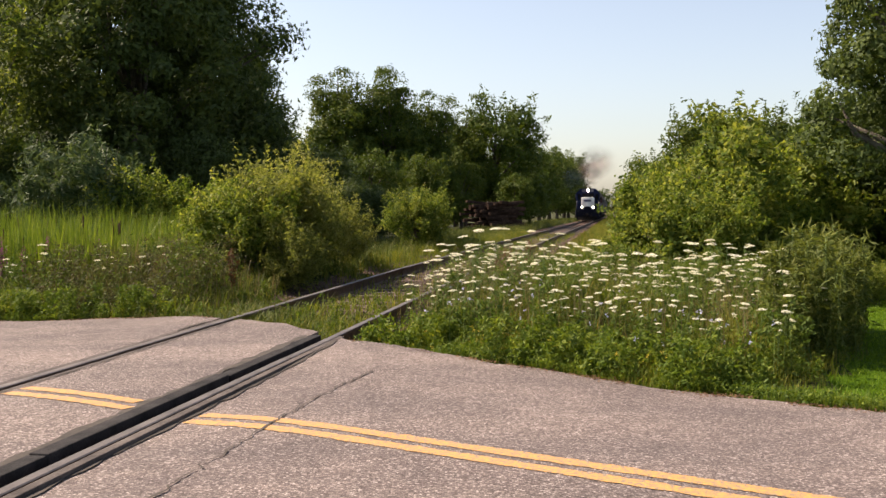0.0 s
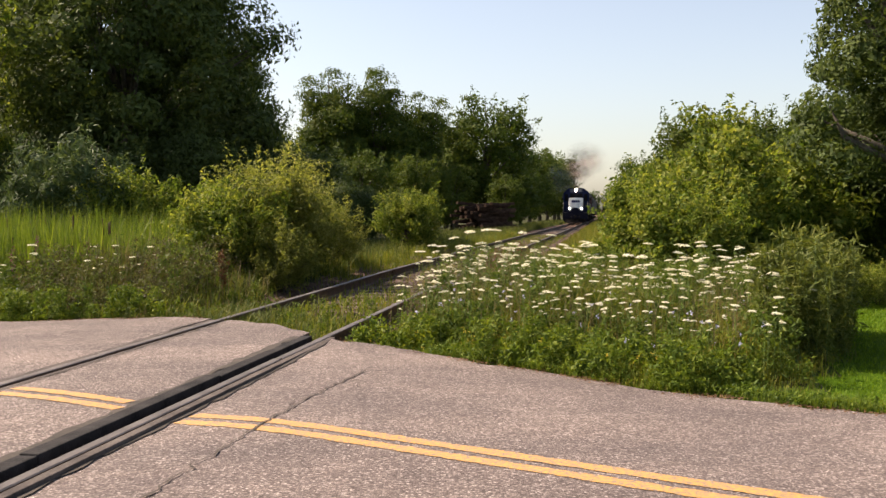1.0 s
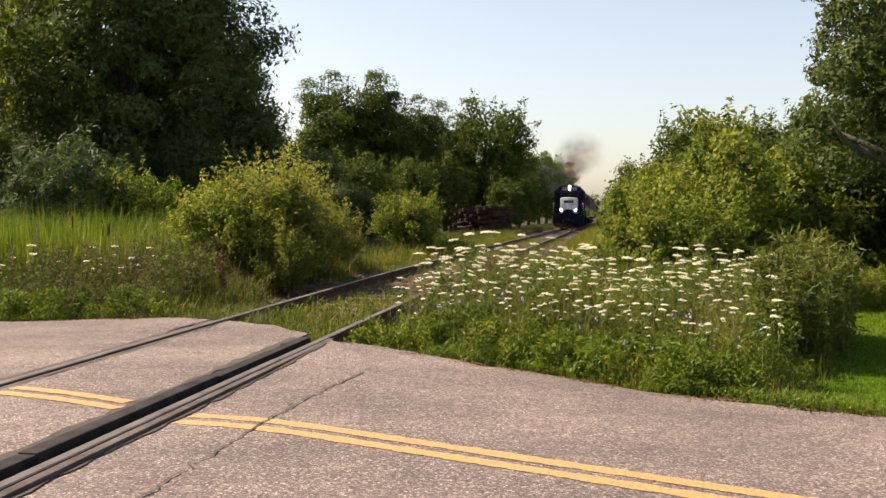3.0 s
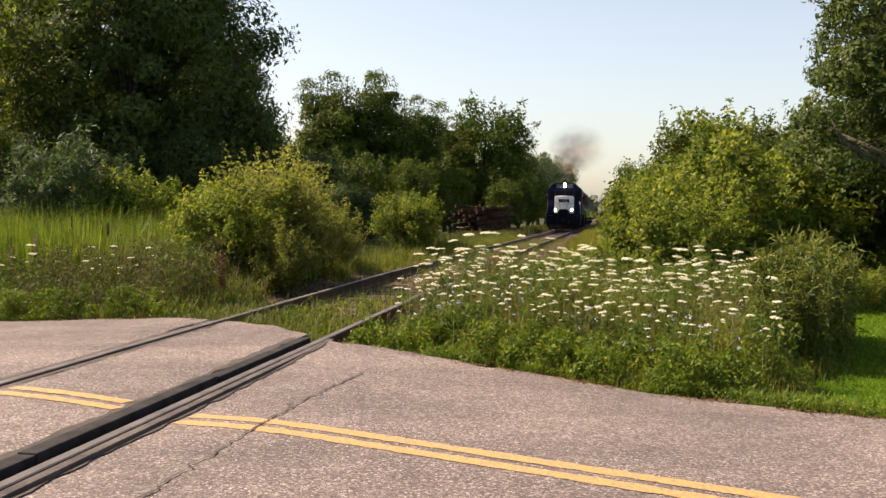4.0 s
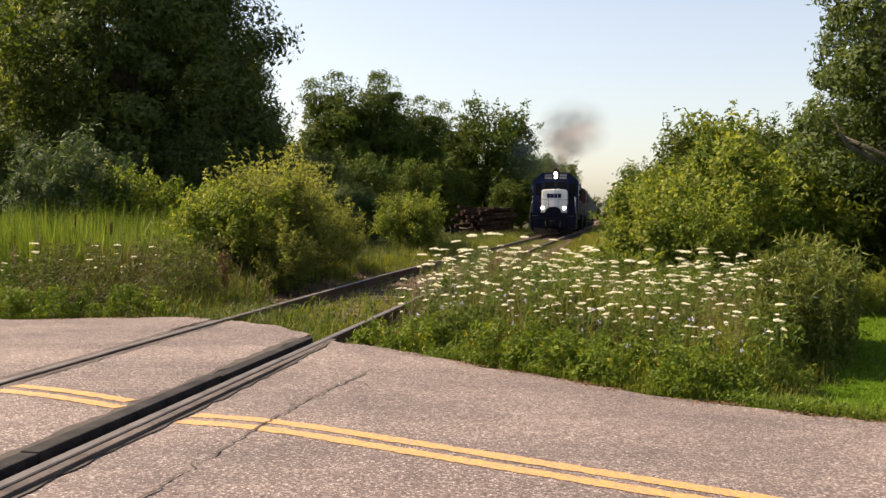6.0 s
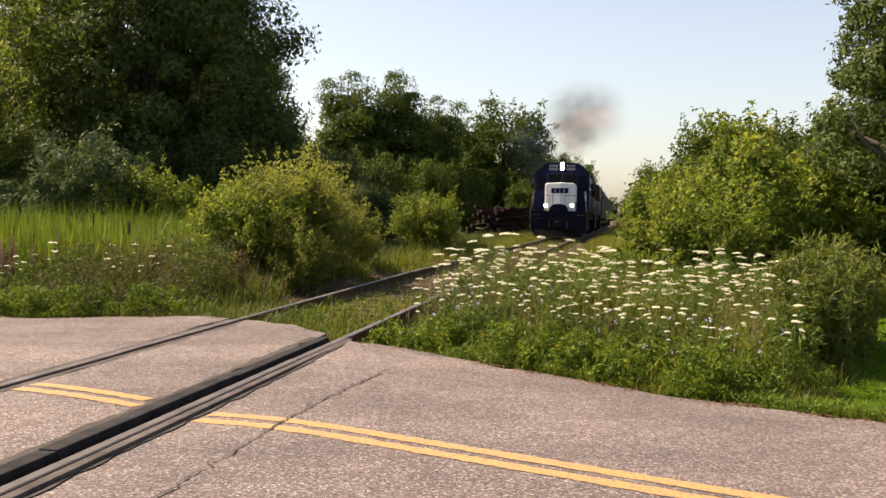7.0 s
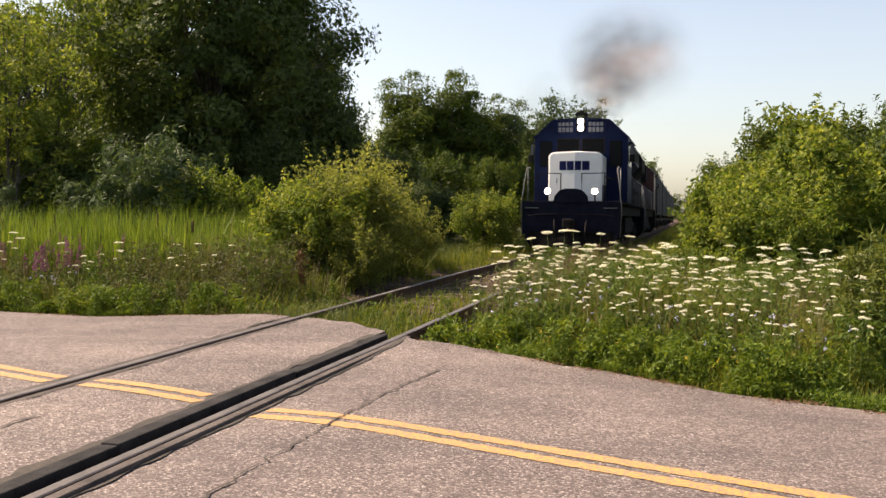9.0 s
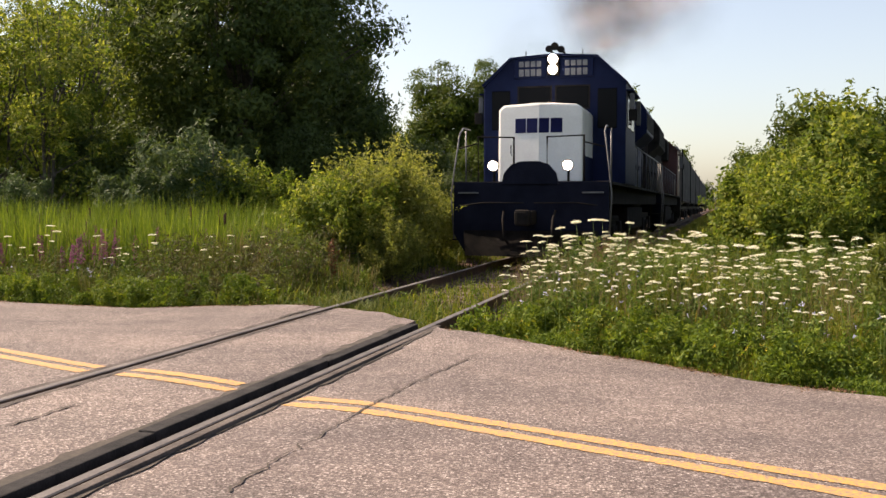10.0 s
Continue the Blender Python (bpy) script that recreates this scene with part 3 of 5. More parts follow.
def tree(name, seed, height, radius, leaf, count, per, mat, label, trunk=0.2, base=0.25, slim=0.55, lump=0.25, stems=1, shell=0.35, limbs=14, bough=0.3, shoots=0, corners=3, spray=0.0):
    """A tree or bush: tapered trunk, limbs to the clumps, and a crown of single leaves. base: the crown's foot, as a share of the height."""
    g = np.random.default_rng(seed)
    thing = tagged(new(name), label, "tree" if height > 4.2 else "bush")
    h0 = base * height
    rz = (height - h0) / 2 * 0.93
    c, v = crown_leaves(g, (radius * 0.8, radius * 0.78, rz * 0.85), count, per, leaf, radius * bough, lump, shell, slim, shoots, corners, spray)
    mid = np.array([0, 0, h0 + rz])
    v = v + mid
    v[:, 2] = np.maximum(v[:, 2], 0.05 + 0.1 * g.random(len(v)))
    crown = part("crown", fast_mesh("crown", v, corners, mat), None, thing)
    bm = bmesh.new()
    for k in range(stems):
        a = g.uniform(0, 6.28)
        lean = 0.0 if stems == 1 else radius * 0.4
        top = Vector((lean * math.cos(a), lean * math.sin(a), height * 0.82))
        foot = Vector((0.1 * math.cos(a) * (stems > 1), 0.1 * math.sin(a) * (stems > 1), -0.15))
        pts = [foot.lerp(top, f) + Vector((g.normal(0, 0.05 * radius * f), g.normal(0, 0.05 * radius * f), 0)) for f in (0, 0.15, 0.35, 0.6, 0.8, 1)]
        tube(pts, [trunk * w / math.sqrt(stems) for w in (1.25, 0.95, 0.8, 0.55, 0.32, 0.1)], 8, bm)
    part("trunk", bm, BARK, thing)
    order = np.argsort(-np.linalg.norm(c, axis=1))[: limbs * 2 : 2]
    for i in order:
        end = Vector(c[i] + mid)
        f = min(0.75, max(0.12, end.z / height * g.uniform(0.45, 0.75)))
        start = Vector((0, 0, height * 0.82 * f))
        bend = start.lerp(end, 0.5) + Vector((g.normal(0, 0.08), g.normal(0, 0.08), 0.06)) * radius
        part("limb", tube([start, bend, end], [trunk * 0.42 * (1 - 0.5 * f), trunk * 0.25, trunk * 0.05], 5), BARK, thing)
    return thing


def put(thing, x, y, turn=0.0, scale=1.0, z=None):
    thing.matrix_world = pose(x, y, float(ground_z(x, y)) if z is None else z, 0, 0, turn) @ Matrix.Scale(scale, 4)
    return thing


def again(thing, x, y, turn, scale=1.0, label=""):
    ob = copy_thing(thing, pose(x, y, float(ground_z(x, y)), 0, 0, turn))
    ob.scale = (scale, scale, scale)
    return tagged(ob, label) if label else ob


# big dark trees behind the reeds
big = tree("broadleaf_tree", 11, 15.5, 6.0, 0.24, 300, 240, TREE_LEAF, "tall dark green broadleaf tree with dense crown", 0.32, 0.03, lump=0.16, limbs=22, bough=0.17, shell=0.6, shoots=40)
tagged(put(big, -12.2, 41.0, 20), group="tall trees behind the reeds")
for x, y, r, k in ((-16.4, 47, 300, 0.98), (-13.0, 54, 210, 0.9), (-24.5, 50, 130, 0.82)):
    again(big, x, y, r, k)
light_tree = tree("young_tree", 13, 9.5, 2.2, 0.16, 52, 100, BUSH_LEAF, "slender yellow green young tree with thin pale trunk", 0.11, 0.05, lump=0.4, stems=3, bough=0.24, shoots=90)
tagged(put(light_tree, -16.0, 31.5), group="young trees")
for x, y, r, k in ((-18.4, 33, 140, 1.1), (-21, 31, 40, 1.0), (-19.8, 38, 250, 1.15), (-24.5, 37, 80, 1.2), (-17.0, 36, 310, 1.2), (-22.4, 35, 170, 1.3)):
    again(light_tree, x, y, r, k)
low_dark = tree("understory_bush", 17, 5.0, 2.6, 0.165, 64, 195, TREE_LEAF, "dark green understory bush", 0.1, 0.0, stems=3, lump=0.35, shoots=120)
tagged(put(low_dark, -9.4, 38.5, 0), group="dark understory bushes")
for x, y, r, k in ((-13, 36, 80, 0.8), (-17, 36, 170, 1.0), (-21.5, 35, 230, 0.95), (-7.4, 45, 30, 0.95), (-11.2, 36.5, 120, 0.75), (-5.6, 50, 200, 1.0), (-15, 38.5, 20, 1.0), (-18.6, 37.5, 60, 0.8), (-23, 38, 110, 0.75), (-10.6, 40, 310, 1.0), (-4.6, 33, 15, 0.5), (-2.9, 38, 95, 0.5), (-6.6, 30.5, 140, 0.5), (-1.5, 46, 220, 0.5), (-4.2, 47, 330, 0.6), (-17.2, 43, 250, 1.15), (-20.2, 42.5, 150, 1.1), (-14.6, 45, 300, 1.15), (-23.5, 42, 45, 1.0), (-9.2, 42.5, 75, 1.5), (-8.9, 44.5, 185, 1.25)):
    again(low_dark, x, y, r, k)

# far trees left of the track
mid_tree = tree("far_tree", 23, 13.0, 2.7, 0.23, 100, 300, FAR_LEAF, "tall ragged green tree beside the railway", 0.22, 0.0, lump=0.22, bough=0.38, shell=0.25, shoots=160)
tagged(put(mid_tree, -7.9, 76, 0, 1.06), group="trees beside the railway")
for x, y, r, k in ((-4.0, 77, 120, 1.08), (-0.9, 80, 200, 0.95), (-12.2, 74, 60, 0.78), (1.9, 86, 10, 0.88), (-6, 86, 33, 0.85)):
    again(mid_tree, x, y, r, k)
round_tree = tree("round_tree", 29, 11.4, 4.1, 0.32, 90, 125, FAR_LEAF, "rounded full green tree beside the railway", 0.25, 0.0, lump=0.15, bough=0.28, shell=0.25, shoots=160)
tagged(put(round_tree, 4.6, 88, 0, 1.14), group="trees beside the railway")
for x, y, r, k in ((8.0, 106, 120, 0.95), (12.0, 127, 220, 0.95), (15.9, 152, 60, 1.1), (19.9, 178, 300, 1.1), (25.6, 215, 10, 1.4), (29.6, 240, 130, 1.45), (1.2, 96, 30, 0.85), (-4.4, 62, 70, 0.52), (-7.9, 58, 170, 0.52), (-1.2, 67, 250, 0.52), (1.4, 77, 90, 0.5), (5.8, 82, 40, 0.45), (8.2, 96, 140, 0.55),
                   (-13, 92, 40, 0.85), (-8, 96, 190, 0.8), (-3, 98, 260, 0.8), (-18, 88, 310, 0.9), (-10.5, 64, 20, 0.6)):
    again(round_tree, x, y, r, k)

# bushes by the near track
bush = tree("box_elder_bush", 31, 2.35, 1.45, 0.085, 95, 80, BUSH_LEAF, "yellow green box elder bush beside the track", 0.05, 0.0, slim=0.5, lump=0.36, stems=5, bough=0.17, shell=0.35, shoots=420, corners=4, spray=0.42)
tagged(put(bush, -3.45, 17.1, 0, 0.8), group="box elder bushes by the track")
for x, y, r, k in ((-3.5, 18.6, 140, 0.88), (-0.65, 32.0, 60, 0.88), (-3.9, 20.5, 90, 0.8)):
    again(bush, x, y, r, k)
olive = tree("olive_shrub", 35, 2.15, 1.2, 0.075, 80, 80, OLIVE_LEAF, "thin yellow olive leafy shrub beside the track", 0.035, 0.0, slim=0.42, lump=0.3, stems=7, bough=0.2, shell=0.3, shoots=420, corners=4, spray=0.5)
tagged(put(olive, -2.75, 17.6, 0, 0.92), group="olive shrubs by the track")
for x, y, r, k in ((-2.95, 19.0, 130, 1.0), (-2.45, 16.5, 300, 0.5), (-2.6, 20.6, 250, 0.8), (-2.25, 22.6, 40, 0.66)):
    again(olive, x, y, r, k)
willow = tree("willow_bush", 37, 3.1, 1.7, 0.17, 60, 220, WILLOW_LEAF, "grey green willow bush among the reeds", 0.05, 0.0, slim=0.28, lump=0.4, stems=6, bough=0.26, shoots=150)
tagged(put(willow, -9.3, 26.8, 0, 1.22), group="willow bushes")
again(willow, -11.6, 28.5, 90, 0.85)
again(willow, -14.6, 27.0, 200, 0.8)
again(bush, -8.0, 26.4, 20, 1.12)

# hedge along the right of the track
for n, s, r, k in ((1.1, 15.6, 0, 0.8), (1.1, 17.0, 200, 0.95), (2.2, 19.0, 60, 1.1), (2.15, 14.5, 100, 0.3)):
    again(bush, *at(n, s), r, k)
far_bush = tree("box_elder_bush", 33, 2.4, 1.5, 0.1, 95, 120, BUSH_LEAF, "yellow green box elder bush in the hedge", 0.05, 0.0, slim=0.65, lump=0.4, stems=4, bough=0.17, shell=0.35, shoots=380, spray=0.42)
tagged(put(far_bush, *at(1.9, 18.0), 300, 1.05), group="box elder bushes by the track")
for n, s, r, k in ((1.3, 19.2, 40, 0.8), (2.3, 19.3, 120, 1.15), (3.2, 20.3, 220, 1.28)):
    again(far_bush, *at(n, s), r, k)
hedge = tree("hedgerow_tree", 41, 4.6, 1.9, 0.13, 70, 260, FAR_LEAF, "green hedgerow tree along the railway", 0.09, 0.0, stems=3, lump=0.35, shoots=150)
tagged(put(hedge, *at(2.9, 30.5), 0), group="hedgerow beside the railway")
for n, s, r, k in ((1.9, 25.5, 50, 0.6), (4.8, 28, 90, 0.97), (7.0, 28.5, 130, 1.0), (9.2, 29, 170, 1.05), (1.9, 35, 210, 0.78), (4.4, 35, 250, 1.08), (1.9, 41, 290, 0.82), (2.0, 48, 330, 0.88), (5.6, 23, 20, 0.78), (7.4, 25, 75, 0.9), (1.5, 22.2, 260, 0.46), (0.8, 26.5, 10, 0.28), (0.7, 30, 90, 0.29), (0.75, 35, 170, 0.32), (0.7, 41, 250, 0.34), (0.8, 49, 330, 0.35), (0.9, 60, 50, 0.36)):
    again(hedge, *at(n, s), r, k)
# The tree at s = 290 stands on the line to close the view.
for n, s, r, k in ((2.0, 57, 10, 0.4), (2.1, 67, 55, 0.42), (2.2, 79, 95, 0.44), (2.3, 94, 135, 0.46), (2.4, 112, 175, 0.48), (2.6, 134, 215, 0.5), (2.8, 162, 255, 0.52), (3.0, 195, 20, 0.55), (1.5, 240, 70, 0.7), (-3.5, 290, 110, 0.8), (-9.6, 260, 160, 0.9), (3.5, 300, 200, 0.9)):
    tagged(again(round_tree, *at(n, s), r, k), "rounded green tree along and across the railway line", group="hedgerow beside the railway")
yard = tree("yard_tree", 43, 9.4, 3.2, 0.105, 210, 400, TREE_LEAF, "dark green yard tree with drooping leafy boughs", 0.2, 0.06, lump=0.26, slim=0.6, bough=0.16, shell=0.4, shoots=60, limbs=44)
tagged(put(yard, 9.0, 17.4, 0), group="yard trees")
again(yard, 12.4, 24, 120, 0.95)
# These dark-leaved bushes put the shade under the yard trees into leaf colour.
for x, y, r, k in ((9.4, 23.8, 20, 0.9), (7.2, 22.5, 280, 0.68), (9.6, 21.5, 330, 0.95)):
    again(low_dark, x, y, r, k)
for x, y, r, k in ((5.95, 14.7, 90, 0.24), (6.4, 15.0, 10, 0.28), (6.8, 15.4, 200, 0.3)):
    tagged(again(bush, x, y, r, k, "low bright yellow green shrub on the lawn"), group="low shrubs on the lawn")


# ======== grasses and flowers ========
def blades(g, x, y, h, width, lean=0.35, droop=0.25, simple=False):
    """Grass blades: one bent, tapering strip of two faces each, as 3-corner pieces."""
    k = len(x)
    z = ground_z(x, y)
    a = g.uniform(0, 6.283, k)
    l = np.abs(g.normal(0, lean, k)) * h
    side = np.stack([-np.sin(a), np.cos(a), 0 * a], 1) * (width * g.uniform(0.6, 1.4, k))[:, None]
    root = np.stack([x, y, z - 0.02], 1)
    midp = root + np.stack([np.cos(a) * l * 0.35, np.sin(a) * l * 0.35, h * 0.62], 1)
    tip = root + np.stack([np.cos(a) * l, np.sin(a) * l, h * (1 - droop * g.random(k))], 1)
    if simple:
        return np.stack([root - side, root + side, tip], 1).reshape(-1, 3)
    return np.concatenate([np.stack([root - side, root + side, midp + side * 0.8, midp - side * 0.8], 1), np.stack([midp - side * 0.8, midp + side * 0.8, tip + side * 0.06, tip - side * 0.06], 1)], 1).reshape(-1, 3)


def scatter(g, count, n0, n1, s0, s1):
    n, s = g.uniform(n0, n1, count), g.uniform(s0, s1, count)
    return n * COS + s * SIN, -n * SIN + s * COS, n, s


def patch(name, verts, mat, label, corners=4):
    return tagged(new(name, fast_mesh(name, verts, corners, mat)), label, "grass", kind="stuff")


def wavy(x, y, f=1.0):
    return 0.5 + 0.25 * np.sin(1.9 * f * x + 1.1 * f * y) + 0.25 * np.sin(2.7 * f * y - 1.3 * f * x + 1.0)


def weed_clumps(g, x, y, h, per, leaf):
    """Rounded leafy weeds: a stalk's worth of leaves round each place."""
    k = len(x)
    f = g.random((k, per)) ** 0.7
    a = g.uniform(0, 6.283, (k, per))
    r = (0.05 + 0.22 * h)[:, None] * (1.05 - 0.6 * f) * g.random((k, per)) ** 0.5
    p = np.stack([x[:, None] + r * np.cos(a), y[:, None] + r * np.sin(a), (ground_z(x, y) + 0.02)[:, None] + f * h[:, None]], -1)
    return leaves(p.reshape(-1, 3), leaf, g, up=0.5, slim=0.34)


def make_plants():
    g = np.random.default_rng(77)
    # wild patch between track, road and lawn
    x, y, n, s = scatter(g, 120000, -2.4, 3.1, 5.5, 20)
    d = past_edge(x, y)
    edge_n = lawn_edge(s, [6.0, 7.4, 10.5, 13, 20], [0.2, 0.65, 2.0, 2.6, 3.0])
    rim = np.clip((edge_n - n) / 0.35, 0, 1) * np.clip((n + 2.5) / 0.8, 0, 1)
    keep = (d > 0.03) & (g.random(len(x)) < np.clip(1.35 - d / 14, 0.25, 1) * rim)
    x, y, d, n = x[keep], y[keep], d[keep], n[keep]
    h = np.clip(0.12 + 0.28 * d, 0, 0.72) * (0.55 + 0.55 * wavy(x, y)) * np.clip((n + 2.9) / 2.4, 0.25, 1) * g.uniform(0.6, 1.15, len(x)) * np.clip((edge_n[keep] - n) / 0.9, 0.3, 1)
    m = g.random(len(x)) < 0.75
    patch("tall_grass", blades(g, x[m], y[m], h[m], 0.0042), GRASS, "tall mixed wild grass and weeds beside the road")
    m = g.random(len(x)) < np.where(d < 1.6, 0.03, 0.016)
    patch("leafy_weeds", weed_clumps(g, x[m], y[m], h[m] * g.uniform(0.6, 1.1, m.sum()) + 0.04, 46, 0.045), VERGE, "green leafy weeds along the road edge")
    x, y, n, s = scatter(g, 6500, -2.2, 3.0, 7, 18)
    m = (past_edge(x, y) > 0.8) & (n < lawn_edge(s, [6.0, 7.4, 10.5, 13, 20], [-0.4, 0.0, 1.4, 2.1, 2.6]))
    patch("dry_stalks", blades(g, x[m], y[m], g.uniform(0.5, 1.0, m.sum()), 0.002, 0.2), DRY, "dry brown seed stalks among the grass")
    x, y, n, s = scatter(g, 420, -2.0, 2.9, 7, 15)
    xx, yy = g.uniform(-11, -3.2, 230), g.uniform(12.3, 16.2, 230)
    m = (past_edge(x, y) > 0.7) & (n < lawn_edge(s, [6.0, 7.4, 10.5, 13, 20], [-0.2, 0.3, 1.9, 2.5, 2.9]))
    m2 = (past_edge(xx, yy) > 0.7) & (to_ns(xx, yy)[0] < TRACK_N - 1.8)
    x, y = np.r_[x[m], xx[m2]], np.r_[y[m], yy[m2]]
    hh = np.clip(0.22 + 0.25 * past_edge(x, y), 0, 0.78) * g.uniform(0.65, 1.15, len(x))
    patch("tall_weeds", weed_clumps(g, x, y, hh, 150, 0.055), GOLDENROD, "upright leafy goldenrod stems among the grass")
    xx, yy = np.r_[g.uniform(-5.4, -3.0, 130), g.uniform(-10, -5, 60)], g.uniform(12.2, 15.2, 190)
    m = (past_edge(xx, yy) > 0.35) & (to_ns(xx, yy)[0] < TRACK_N - 1.9)
    xx, yy = xx[m], yy[m]
    patch("brown_weeds", weed_clumps(g, xx, yy, np.clip(0.2 + 0.4 * past_edge(xx, yy), 0, 0.85) * g.uniform(0.6, 1.15, len(xx)), 130, 0.045), BROWN_WEED, "brownish seeding weeds on the road verge")
    # lush clumps right beside the road
    a = g.uniform(-13.5, 1.5, 460)
    bb = far_edge(a) + 0.08 + 0.75 * g.random(460) ** 1.3
    x, y = a * RE[0] + (bb + ROAD_MID) * RM[0], a * RE[1] + (bb + ROAD_MID) * RM[1]
    n, s = to_ns(x, y)
    m = ((n < TRACK_N - 1.7) | ((n > TRACK_N + 1.1) & ((n < 0.75) | ((n < 1.3) & (bb - far_edge(a) > 0.42))))) & (wavy(x, y, 1.7) > 0.3)
    x, y = x[m], y[m]
    patch("edge_weeds", weed_clumps(g, x, y, g.uniform(0.14, 0.4, len(x)), 130, 0.05), VERGE, "lush low green weeds beside the asphalt")
    # low fringe on the edge of the asphalt
    a = g.uniform(-14, 6, 26000)
    b = far_edge(a) + np.abs(g.normal(0, 0.22, len(a))) + 0.02
    x, y = a * RE[0] + (b + ROAD_MID) * RM[0], a * RE[1] + (b + ROAD_MID) * RM[1]
    n = to_ns(x, y)[0]
    m = (np.abs(n - TRACK_N) > 1.25) & (g.random(len(x)) < np.clip(2.2 * wavy(x, y, 2.1) - 0.55, 0.03, 1))
    x, y = x[m], y[m]
    patch("road_fringe", np.concatenate([blades(g, x, y, g.uniform(0.04, 0.17, len(x)), 0.004, 0.7), leaves(np.stack([x, y, ground_z(x, y) + g.uniform(0.0, 0.1, len(x))], 1), 0.03, g, 0.7)]), VERGE, "low green weeds creeping over the asphalt edge")
    x, y, n, s = scatter(g, 22000, TRACK_N + 1.9, 1.0, 28, 230)
    patch("bank_grass", blades(g, x, y, 0.5 * g.uniform(0.4, 1.2, len(x)) * np.clip((n + 2.4) / 1.5, 0.3, 1), 0.04, 0.5, simple=True), GRASS, "rough grass on the railway bank", 3)
    # between and beside the rails
    x, y, n, s = scatter(g, 60000, TRACK_N - 2.6, TRACK_N + 1.3, 9.0, 60)
    dens = np.where(np.abs(n - TRACK_N) < 0.65, np.where(s < 15.5, 1.0, 0.2), np.where(n < TRACK_N - 1.4, np.where((s > 14) & (s < 19) & (n > TRACK_N - 2.1), 0.12, 1.0), 0.25)) * np.clip(1.5 * wavy(x, y, 0.8), 0.1, 1)
    m = (past_edge(x, y) > 0.05) & (g.random(len(x)) < dens)
    h = np.where(n < TRACK_N - 1.6, 0.34, 0.2)[m] * g.uniform(0.4, 1.2, m.sum())
    patch("track_grass", blades(g, x[m], y[m], h, 0.007, 0.5), GRASS, "grass growing between the rails and on the ballast")
    x, y, n, s = scatter(g, 17000, TRACK_N - 2.4, TRACK_N + 0.68, 8.5, 16)
    m = (past_edge(x, y) > -0.03) & (g.random(len(x)) < np.clip(1.7 * wavy(x, y, 1.4), 0.15, 1) * np.clip((16.5 - s) / 4, 0.2, 1)) & (np.abs(n - TRACK_N + GAUGE / 2) > 0.06)
    h = np.where(n < TRACK_N - 0.8, 0.26, 0.15)[m] * g.uniform(0.4, 1.2, m.sum()) * np.clip((16 - s[m]) / 4, 0.25, 1)
    x2, y2, n2, s2 = scatter(g, 2600, TRACK_N - GAUGE / 2 - 0.6, TRACK_N - GAUGE / 2 + 0.35, 10.6, 12.3)
    m2 = past_edge(x2, y2) > -0.02
    patch("rail_grass", blades(g, x2[m2], y2[m2], g.uniform(0.1, 0.28, m2.sum()), 0.007, 0.5), VERGE_GRASS, "thick grass growing over the rail at the road")
    pick = np.flatnonzero(m)[:: 110]
    patch("crossing_weeds", weed_clumps(g, x[pick], y[pick], g.uniform(0.1, 0.26, len(pick)), 60, 0.035), VERGE, "small leafy weeds between the rails")
    patch("crossing_grass", blades(g, x[m], y[m], h, 0.0065, 0.5), VERGE_GRASS, "thick grass between the rails at the edge of the road")
    # verge left of the crossing
    x = g.uniform(-14, -2.6, 60000)
    y = g.uniform(9.5, 17.5, 60000)
    d, n = past_edge(x, y), to_ns(x, y)[0]
    m = (d > 0.03) & (n < TRACK_N - 1.25) & (g.random(len(x)) < np.clip(1.3 - d / 7, 0.2, 1))
    x, y, d = x[m], y[m], d[m]
    h = np.clip(0.14 + 0.34 * d, 0, 0.98) * (0.55 + 0.55 * wavy(x, y)) * g.uniform(0.6, 1.15, len(x)) * np.clip((TRACK_N - 0.8 - to_ns(x, y)[0]) / 2.2, 0.25, 1)
    m = g.random(len(x)) < 0.8
    patch("verge_grass", blades(g, x[m], y[m], h[m], 0.006), VERGE_GRASS, "tall weedy grass on the road verge")
    m = g.random(len(x)) < np.where(d < 1.2, 0.035, 0.02)
    patch("verge_weeds", weed_clumps(g, x[m], y[m], h[m] * g.uniform(0.6, 1.15, m.sum()) + 0.04, 46, 0.05), VERGE, "leafy green weeds on the road verge")
    m = (g.random(len(x)) < 0.06) & (d > 0.8)
    patch("verge_stalks", blades(g, x[m], y[m], h[m] * 1.15 + 0.1, 0.004, 0.15), DRY, "brown seed stalks on the road verge")
    # reeds
    x = g.uniform(-24, -3.6, 64000)
    y = 15.2 + 16 * g.random(64000) ** 1.5
    m = (to_ns(x, y)[0] < TRACK_N - 2.6 - 0.04 * y)
    x, y = x[m], y[m]
    patch("reeds", blades(g, x, y, (1.5 + 0.014 * (y - 15)) * (0.72 + 0.28 * wavy(x, y, 1.3)) * g.uniform(0.3, 1.14, len(x)), 0.019, 0.3, 0.1, True), REED, "bright green reeds and cattail leaves in a wet field", 3)
    pick = (g.random(len(x)) < 0.02) & (wavy(x, y, 1.1) > 0.35)
    xs, ys, hs = x[pick], y[pick], 1.45 * g.uniform(0.5, 1.0, pick.sum())
    patch("cattail_stalks", blades(g, xs, ys, hs * 0.98, 0.008, 0.05, 0.0, True), DRY, "brown cattail stalks standing in the reeds", 3)
    heads = leafy("cattail_heads", [(0.0, (0.03, 0.016, 0.008)), (1.0, (0.075, 0.04, 0.02))], 0.05, warm=(1, 1, 1))
    bm = bmesh.new()
    for px, py, ph in zip(xs[::2], ys[::2], hs[::2]):
        z = float(ground_z(px, py)) + ph * 0.8
